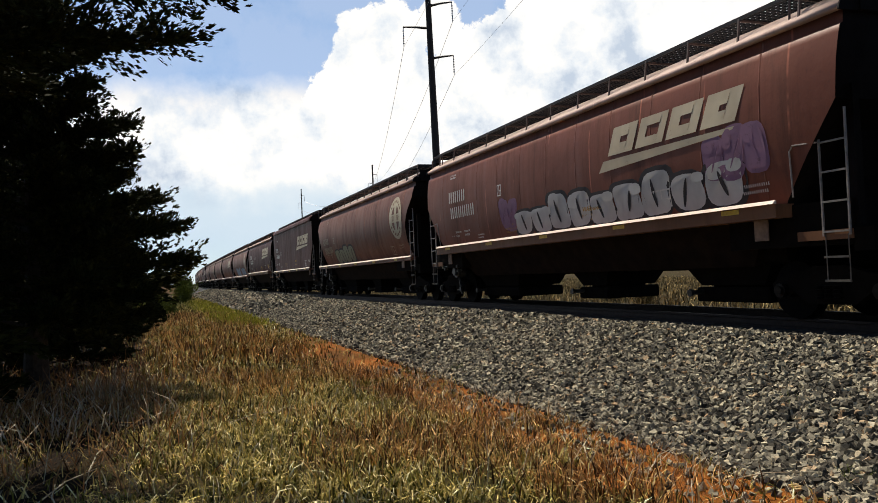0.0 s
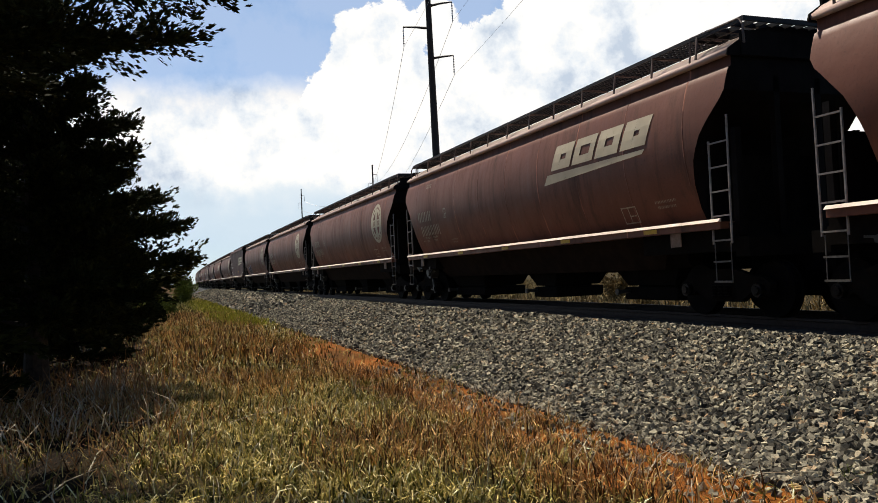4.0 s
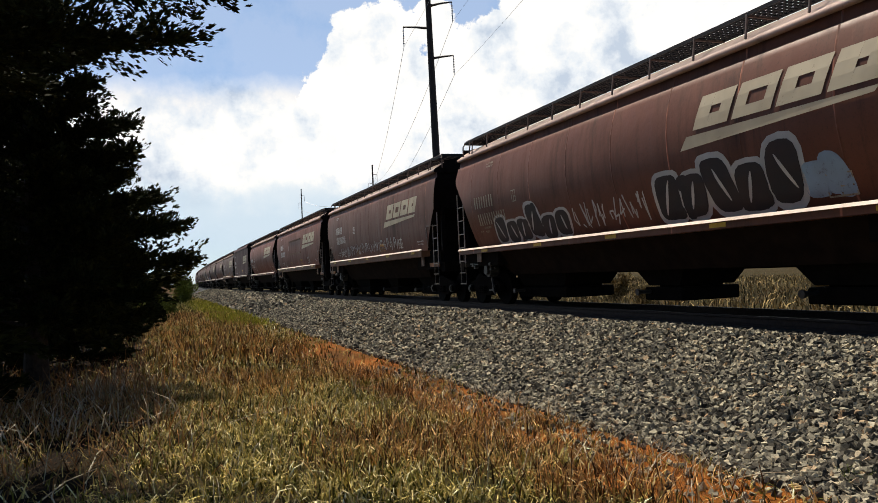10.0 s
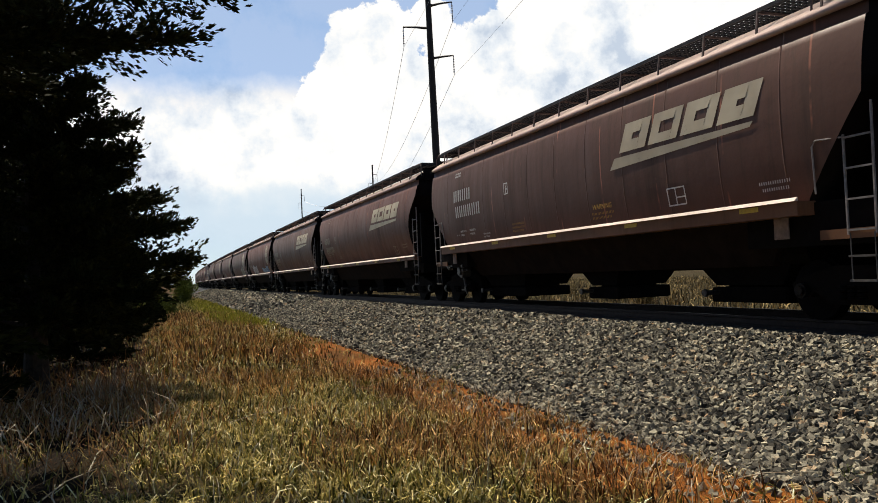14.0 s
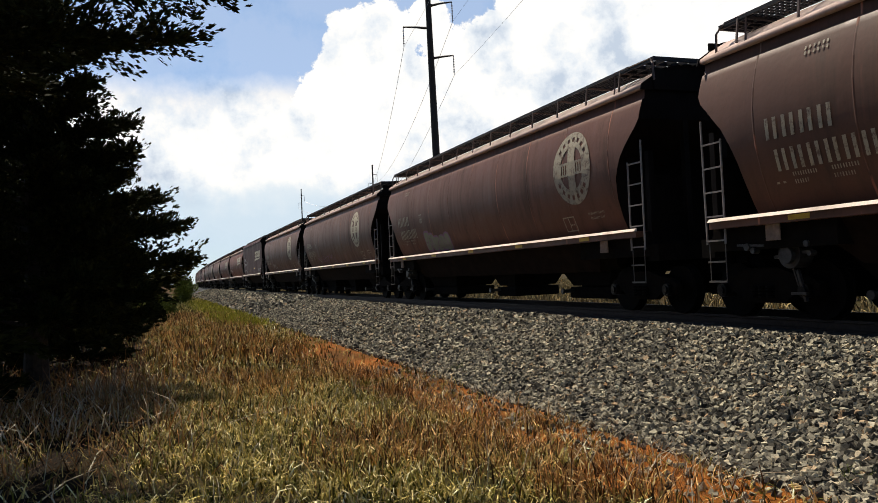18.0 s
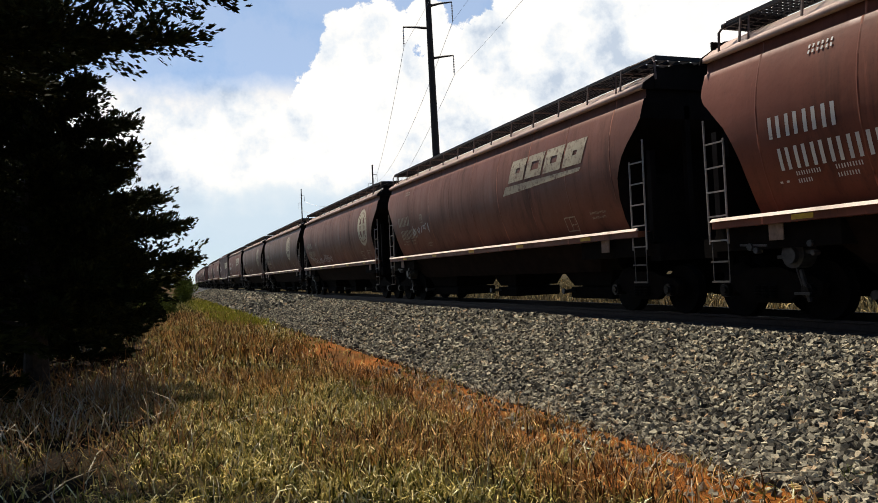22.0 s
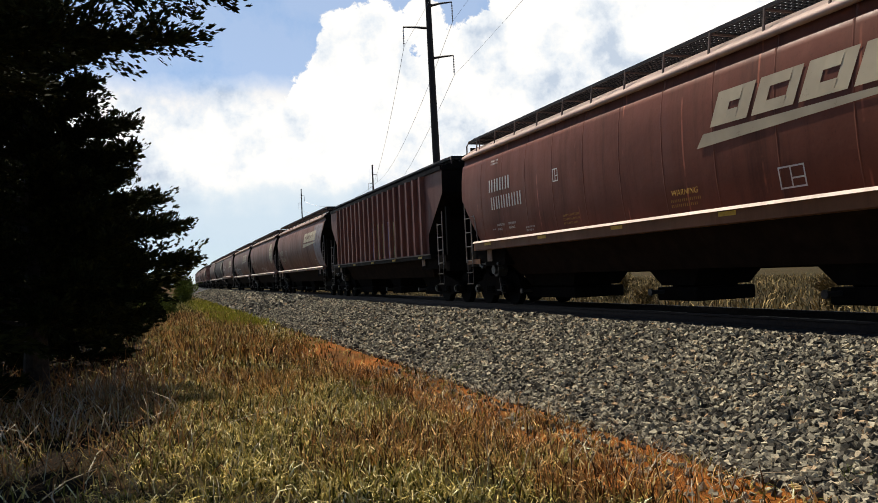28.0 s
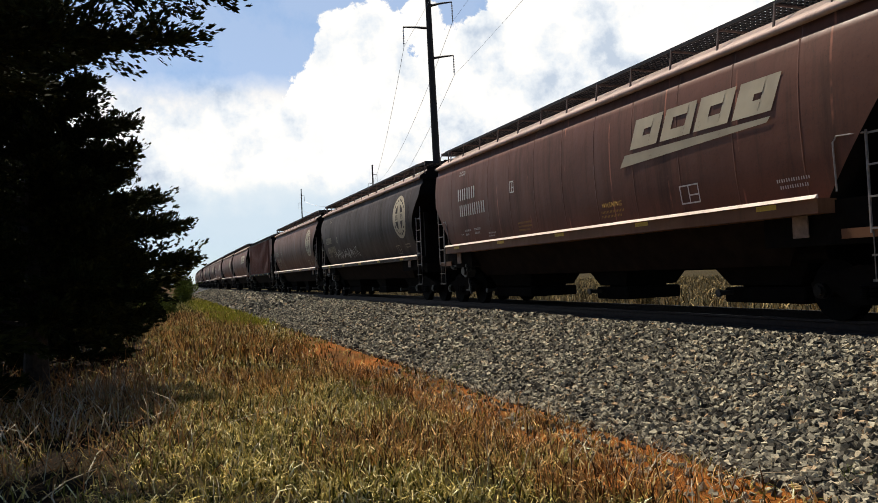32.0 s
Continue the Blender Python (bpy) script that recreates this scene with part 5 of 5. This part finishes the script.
def marks(root, sh, logo, cream, white, at):
    """The stencils that every wagon bears."""
    if logo == "swoosh":
        stencil("swoosh", sh, swoosh(sh, 2.98 if sh is ROUND else 2.95), cream, root, "company_mark", "cream slanting company mark with a tapering stroke")
    elif logo == "round":
        stencil("emblem %.2f" % at, sh, emblem(sh, at), cream, root, "round_emblem", "cream round emblem with a cross")
    u, up, big = (0.42, -0.12, 0.25) if sh is ROUND else (1.05, 0.24, 0.26) if sh is FLAT else (0.7, 0.22, 0.20)
    stencil("name", sh, blocks(sh, [(7.35 - u, 2.86 + up, big * 1.3, big, 4)]), white, root, "reporting_mark", "pale stencilled bars")
    stencil("number", sh, blocks(sh, [(7.25 - u, 2.38 + up, big * 1.3, big * 0.93, 6)]), white, root, "wagon_number", "pale stencilled bars")
    stencil("weights", sh, blocks(sh, [(7.0 - u, 2.16, 0.06, 0.07, 5), (6.3 - u, 2.16, 0.06, 0.07, 5), (7.0 - u, 2.05, 0.06, 0.07, 3), (6.3 - u, 2.05, 0.06, 0.07, 4), (7.35 - u, 2.08, 0.03, 0.2, 1)]), white, root, "data_stencil", "small pale stencilled bars")
    stencil("panel", sh, outline_box(sh, -4.1 if sh is FLAT else -5.2, 1.78 if sh is not FLAT else 1.98, 0.50, 0.33), white, root, "data_panel", "outlined pale stencil box")
    stencil("panel2", sh, outline_box(sh, 2.7 if sh is FLAT else 4.5, 2.95 if sh is FLAT else 2.72, 0.24, 0.30), white, root, "data_panel", "outlined pale stencil box")
    stencil("lines", sh, blocks(sh, [(-6.35, 2.08, 0.05, 0.07, 7), (-6.4, 1.98, 0.05, 0.07, 6), (4.3, 2.0, 0.04, 0.06, 6), (4.3, 1.92, 0.04, 0.06, 5), (6.2, 3.92, 0.05, 0.12, 3), (6.2, 3.84, 0.05, 0.12, 3)]), white, root, "data_stencil", "small pale stencilled bars")
    if sh in (FLAT, TALL):
        stencil("warning", sh, blocks(sh, [(2.4, 2.12, 0.05, 0.08, 7), (2.4, 2.03, 0.05, 0.08, 7), (2.4, 1.94, 0.05, 0.08, 6), (-1.5, 2.04, 0.05, 0.08, 8), (-1.5, 1.95, 0.05, 0.08, 7)]), M_AMBER, root, "warning_stencil", "amber stencilled bars")
        words = bpy.data.curves.new("warning_word", "FONT")
        words.body, words.size, words.extrude = "WARNING", 0.15, 0.002
        words.materials.append(M_AMBER)
        ob = new("warning_word", words)
        ob.parent = root
        ob.matrix_world = Matrix(((0, 0, -1, -(sh.half(2.2) + 0.012)), (-1, 0, 0, -1.55), (0, 1, 0, 2.15), (0, 0, 0, 1)))
        ob["label"] = "amber stencilled word"


ROUND_LABEL = "brown round-sided covered grain hopper wagon on rails"
FLAT_LABEL = "brown flat-sided covered grain hopper wagon on rails"
TALL_LABEL = "dark plum tall flat-sided covered hopper wagon on rails"
RIB_LABEL = "dark brown rib-sided hopper wagon on rails"
KINDS = {"A": (ROUND, M_BROWN, ROUND_LABEL), "R": (ROUND, M_RED, ROUND_LABEL.replace("brown", "red-brown")), "S": (ROUND, M_SOOT, ROUND_LABEL.replace("brown", "grimy dark")),
         "T": (FLAT, M_BROWN, FLAT_LABEL), "U": (FLAT, M_RED, FLAT_LABEL.replace("brown", "red-brown")), "D": (FLAT, M_DARK, FLAT_LABEL.replace("brown", "dark plum")),
         "H": (TALL, M_DARK, TALL_LABEL), "X": (RIBBED, M_RIB, RIB_LABEL)}
# one letter a wagon, from the one that leads: kind, then s swoosh, o round emblem, f faded swoosh, e faded emblem, n none
TRAIN = ("Rs As Us Ao Hs Ds Ao As Ao Ao Ae Hs Ao Rs As Ts Us Rs Hs Ts As As Ao Ao Ae Ao Ao Hs Rs Af Ao Ao Ae Us Hs Us Us Xs As Ao Af Ts So Ao "
         "Xs As Ao Ts As Ao As Hs Ao As Ts Ao As As Ao Ts As Ao As Ao").split()
FIRST = -2
GAPS = [25.51, 44.22, 61.66, 80.32, 99.09, 117.76, 136.43, 155.19, 173.91, 191.31, 210.01, 228.71, 247.41, 266.1, 284.8, 303.51, 320.9, 339.58, 358.27, 376.95, 395.63, 414.35, 433.02, 451.7, 470.41, 487.79, 506.5, 525.2, 543.9, 562.61, 581.3, 600.0, 617.4, 636.09, 654.8, 673.52, 692.2, 710.9, 729.59, 748.29]
COACHES = {}
EMBLEM_AT = {7: -5.8, 21: -5.65, 23: -5.0, 29: -4.3, 30: -5.25, 22: -6.0, 24: -4.8, 1: -6.6}


def coupling(k):
    """Place of the coupling ahead of wagon k at the clip's start."""
    if k < 1:
        return GAPS[0] + 18.6 * (k - 1)
    return GAPS[k - 1] if k <= len(GAPS) else GAPS[-1] + 18.6 * (k - len(GAPS))


train = []
for i, spec in enumerate(TRAIN):
    k = FIRST + i
    sh, paint_mat, label = KINDS[spec[0]]
    kind = spec[0] + ("" if k < 43 else " far")
    if kind not in COACHES:
        COACHES[kind] = root = wagon(sh, paint_mat, "hopper_wagon", label, k >= 43)
    else:
        root = None
    train.append([k, spec, root, sh, kind])
for row in train:
    kind = row.pop()
    if row[2] is None:
        row[2] = copy_thing(COACHES[kind], Matrix())
for k, spec, root, sh in train:
    fade = spec[1] in "fe"
    logo = {"s": "swoosh", "f": "swoosh", "o": "round", "e": "round", "n": ""}[spec[1]]
    if spec[0] == "X":
        stencil("name", sh, blocks(sh, [(7.05, 2.75, 0.22, 0.16, 4), (6.95, 2.35, 0.22, 0.16, 6)]), M_WHITE, root, "wagon_number", "pale stencilled bars")
    else:
        marks(root, sh, logo, M_CREAM_OLD if fade else M_CREAM, M_CREAM_OLD if fade or spec[0] in "AS" else M_WHITE, EMBLEM_AT.get(k, -6.3))
WAGON = {k: (root, sh) for k, spec, root, sh in train}


def tags():
    """What is sprayed on the wagons, one by one."""
    r, s = WAGON[0]
    spray(r, s, 1, 1.75, 1.60, 9, 0.99, 0.80, M_SPRAY_W, M_SPRAY_K, "large white bubble graffiti with black outlines")
    spray(r, s, 2, 2.6, 2.0, 2, 0.5, 0.7, M_SPRAY_P, M_SPRAY_P, "purple sprayed patch")
    spray(r, s, 3, -5.6, 2.3, 3, 0.5, 0.8, M_SPRAY_P, M_SPRAY_P, "purple sprayed crown shape")
    r, s = WAGON[1]
    spray(r, s, 4, 4.65, 1.68, 4, 1.06, 0.88, M_SPRAY_G, M_SPRAY_K, "grey-green sprayed letters")
    for k, y, z in ((3, -5.9, 2.0), (20, -6.4, 1.82)):
        r, s = WAGON[k]
        bm = bmesh.new()
        decal(bm, s, slab(y, z, 0.55, 0.33), 0.010)
        part("amber_panel", bm, M_AMBER, r, "worn amber painted panel")
    r, s = WAGON[4]
    spray(r, s, 5, 4.0, 1.68, 5, 0.88, 0.85, M_SPRAY_B, M_SPRAY_B, "pale blue bubble graffiti")
    spray(r, s, 6, -1.5, 1.72, 6, 0.70, 0.75, M_SPRAY_B, M_SPRAY_K, "blue-grey outlined bubble graffiti")
    r, s = WAGON[8]
    spray(r, s, 7, 5.75, 1.68, 4, 0.66, 0.78, M_SPRAY_K, M_SPRAY_L, "dark sprayed shapes edged in lilac")
    scrawl(r, s, 8, 0.2, 1.85, 5, 0.22, 0.35, M_SPRAY_W, "thin white scrawl")
    r, s = WAGON[10]
    scrawl(r, s, 9, 6.0, 1.75, 34, 0.25, 0.5, M_SPRAY_W, "long row of thin white scrawl")
    scrawl(r, s, 10, -4.6, 1.85, 6, 0.25, 0.8, M_SPRAY_W, "thin white scrawl")
    r, s = WAGON[12]
    spray(r, s, 11, 5.9, 1.68, 6, 0.72, 0.80, M_SPRAY_K, M_SPRAY_W, "black graffiti edged in white")
    scrawl(r, s, 12, 1.7, 1.8, 14, 0.2, 0.6, M_SPRAY_W, "white sprayed strokes")
    spray(r, s, 13, -1.4, 1.68, 5, 0.76, 1.05, M_SPRAY_K, M_SPRAY_W, "large black graffiti edged in white")
    spray(r, s, 14, -4.9, 1.8, 2, 0.4, 0.6, M_SPRAY_B, M_SPRAY_B, "pale blue sprayed patch")
    r, s = WAGON[13]
    scrawl(r, s, 15, 5.6, 1.95, 44, 0.23, 0.5, M_SPRAY_W, "long row of faint pale scrawl")
    r, s = WAGON[14]
    for z in (3.57, 2.70):
        bm = bmesh.new()
        for a, b in zip(*(lambda q: (q, q[1:]))([2.54 - 4.48 * i / 2 for i in range(3)])):
            beam(bm, (-(s.half(z) + 0.025), a, z), (-(s.half(z) + 0.025), b, z), 0.06, 0.07)
        part("side_bar", bm, M_SILLBOX, r, "long raised steel bar along the side")
    r, s = WAGON[20]
    spray(r, s, 16, 4.9, 1.68, 5, 0.76, 0.85, M_SPRAY_W, M_SPRAY_K, "white and grey outlined graffiti")
    spray(r, s, 17, -2.0, 1.68, 6, 0.72, 0.5, M_SPRAY_B, M_SPRAY_K, "pale blue sprayed blocks")
    r, s = WAGON[21]
    spray(r, s, 18, -2.0, 1.70, 4, 0.85, 0.85, M_SPRAY_G, M_SPRAY_W, "grey graffiti with pale outlines")
    scrawl(r, s, 19, -5.8, 1.85, 7, 0.3, 0.4, M_SPRAY_W, "thin pale scrawl")
    r, s = WAGON[22]
    spray(r, s, 20, 4.4, 1.72, 5, 0.5, 0.6, M_SPRAY_G, M_SPRAY_P, "faint grey-purple graffiti")
    r, s = WAGON[23]
    scrawl(r, s, 21, 4.6, 1.8, 14, 0.3, 0.45, M_SPRAY_P, "faint mauve scrawl")
    r, s = WAGON[24]
    scrawl(r, s, 22, 4.0, 1.85, 7, 0.22, 0.45, M_SPRAY_W, "thin white outlined scrawl")
    r, s = WAGON[27]
    scrawl(r, s, 23, 5.6, 2.3, 8, 0.25, 0.4, M_SPRAY_W, "thin white scrawl")
    r, s = WAGON[28]
    scrawl(r, s, 24, 6.5, 1.8, 12, 0.3, 0.45, M_SPRAY_W, "thin pale scrawl")
    scrawl(r, s, 25, 2.8, 1.8, 9, 0.2, 0.5, M_SPRAY_W, "thin white scrawl")
    r, s = WAGON[30]
    scrawl(r, s, 26, 6.7, 1.78, 13, 0.26, 0.45, M_SPRAY_W, "thin white scrawl")
    scrawl(r, s, 27, 2.6, 1.85, 10, 0.24, 0.4, M_SPRAY_W, "thin white scrawl")
    r, s = WAGON[35]
    for seed, y, fill in ((30, 3.34, M_SPRAY_W), (31, 1.81, M_SPRAY_W), (32, 0.27, M_SPRAY_L), (33, -0.49, M_SPRAY_Y), (34, -1.26, M_SPRAY_Y), (35, -2.03, M_SPRAY_L), (36, -2.80, M_SPRAY_Y)):
        rng, h = random.Random(seed), 1.55 if y < 1 else 0.95
        bm = bmesh.new()
        decal(bm, s, slab(y, 1.66, 0.54, h * rng.uniform(0.85, 1.0), 0.0), 0.008)
        g = part("graffiti_shape", bm, fill, r, "bright sprayed panel between the ribs")
        for i in range(4):
            bm = bmesh.new()
            lean = rng.uniform(-0.16, 0.16)
            decal(bm, s, slab(y - 0.10 - 0.13 * i + lean * 0.5, 1.66 + rng.uniform(0.05, 0.3) * h, 0.05, h * rng.uniform(0.3, 0.6), lean), 0.014)
            part("stroke", bm, M_SPRAY_K, g)
    r, s = WAGON[36]
    bm = bmesh.new()
    decal(bm, s, [(-5.9, 1.75), (-7.4, 1.75), (-7.8, 2.7), (-8.25, 3.4), (-8.25, 4.05), (-5.9, 4.05)], 0.008)
    part("paint_patch", bm, M_PRIMER, r, "grey patch of bare primer at one end")
    r, s = WAGON[37]
    scrawl(r, s, 37, 1.2, 1.8, 12, 0.28, 0.4, M_SPRAY_W, "faint pale scrawl")
    r, s = WAGON[38]
    spray(r, s, 38, 5.8, 1.75, 6, 0.92, 0.72, M_SPRAY_K, M_SPRAY_W, "black graffiti with white outlines")
    r, s = WAGON[40]
    scrawl(r, s, 39, 5.5, 1.9, 20, 0.25, 0.5, M_SPRAY_W, "faint pale scrawl")


tags()


# ---- ballast stones ----
def stones(name, n, s0, s1, o0, o1, size, material, parent, label):
    """Angular stones strewn on the bank, six-sided and chipped."""
    s, o = RNG.uniform(s0, s1, n), RNG.uniform(o0, o1, n)
    z = np.array([max(bed_z(b, a), ground_z(b, a) + 0.0) for a, b in zip(s, o)])
    c = np.array([on_track(a, b)[0] for a, b in zip(s, o)])
    c[:, 2] = z + size * RNG.uniform(-0.1, 0.55, n)
    base = np.array([[-1, -1, -1], [1, -1, -1], [1, 1, -1], [-1, 1, -1], [-1, -1, 1], [1, -1, 1], [1, 1, 1], [-1, 1, 1]], float)
    v = base[None] * RNG.uniform(0.45, 1.1, (n, 8, 1)) * (RNG.uniform(0.55, 1.0, (n, 1, 3)) * size * 0.62)
    q = RNG.normal(0, 1, (n, 4))
    q /= np.linalg.norm(q, axis=1)[:, None]
    w, x, y, zz = q.T
    R = np.stack([1 - 2 * (y * y + zz * zz), 2 * (x * y - w * zz), 2 * (x * zz + w * y), 2 * (x * y + w * zz), 1 - 2 * (x * x + zz * zz), 2 * (y * zz - w * x), 2 * (x * zz - w * y), 2 * (y * zz + w * x), 1 - 2 * (x * x + y * y)], 1).reshape(n, 3, 3)
    v = np.einsum("nij,nkj->nki", R, v) + c[:, None]
    f = np.array([[3, 2, 1, 0], [4, 5, 6, 7], [0, 1, 5, 4], [1, 2, 6, 5], [2, 3, 7, 6], [3, 0, 4, 7]])
    f = (f[None] + np.arange(n)[:, None, None] * 8).reshape(-1, 4)
    return tagged(from_arrays(name, v.reshape(-1, 3), f, material, parent, label), kind="stuff")


stones("ballast_stones", 36000, 1.5, 16, -5.35, -1.7, 0.068, M_STONE, ballast, "grey angular crushed stone")
stones("ballast_stones", 26000, 16, 45, -5.3, -1.75, 0.095, M_STONE, ballast, "grey angular crushed stone")
stones("ballast_stones", 12000, 45, 150, -5.3, -1.4, 0.2, M_STONE, ballast, "grey angular crushed stone")
stones("ballast_stones", 700, 2, 16, -6.3, -5.2, 0.055, M_STONE, ballast, "scattered grey stones on red soil")


def single_stones():
    """The stones of the bank's foot that lie nearest, one by one."""
    rng = random.Random(17)
    shapes = []
    for i in range(8):
        bm = bmesh.new()
        bmesh.ops.create_icosphere(bm, subdivisions=1, radius=0.05)
        for v in bm.verts:
            v.co = Vector((v.co.x * rng.uniform(0.9, 1.2), v.co.y * rng.uniform(0.6, 1.0), v.co.z * rng.uniform(0.6, 0.9))) * rng.uniform(0.8, 1.15)
        me = bpy.data.meshes.new("stone")
        bm.to_mesh(me)
        bm.free()
        me.materials.append(M_STONE_PIECE)
        shapes.append(me)
    for i in range(290):
        s, o = rng.uniform(2.5, 7.5), rng.uniform(-5.3, -3.6)
        p = on_track(s, o)[0]
        ob = new("stone", shapes[i % 8])
        ob.parent = ballast
        ob.matrix_world = Matrix.Translation((p.x, p.y, max(bed_z(o, s), ground_z(o, s)) + 0.035)) @ pose(0, 0, 0, rng.uniform(0, 360), rng.uniform(0, 360), rng.uniform(0, 360)) @ Matrix.Scale(rng.uniform(0.75, 1.15), 4)


single_stones()


# ---- what moves ----
ROLLED = [0.0, 21.61, 42.64, 67.23, 89.82, 113.85, 135.4, 157.18, 180.02, 202.37, 224.49, 246.56, 269.14, 291.2, 314.44, 336.52, 359.79, 381.51, 402.71, 426.52, 449.34, 472.51, 494.93, 517.24, 539.84, 563.11, 586.57, 609.82, 632.31, 654.67, 678.65, 701.42, 723.5]


def run(t):
    """How far the train has rolled by t whole seconds."""
    return ROLLED[round(t)]


def motions():
    times = [float(i) for i in range(33)]
    for k, spec, root, sh in train:
        mid = 0.5 * (coupling(k) + coupling(k + 1))
        rows = []
        for t in times:
            p, a = on_track(mid - run(t))
            rows.append((t, Matrix.Translation(p) @ Matrix.Rotation(-a, 4, "Z")))
        walk(root, rows)
    walk(clouds, [(0, pose(0, 0, 0, 0, 0, -0.4)), (32, pose(0, 0, 0, 0, 0, 0.95))])


motions()
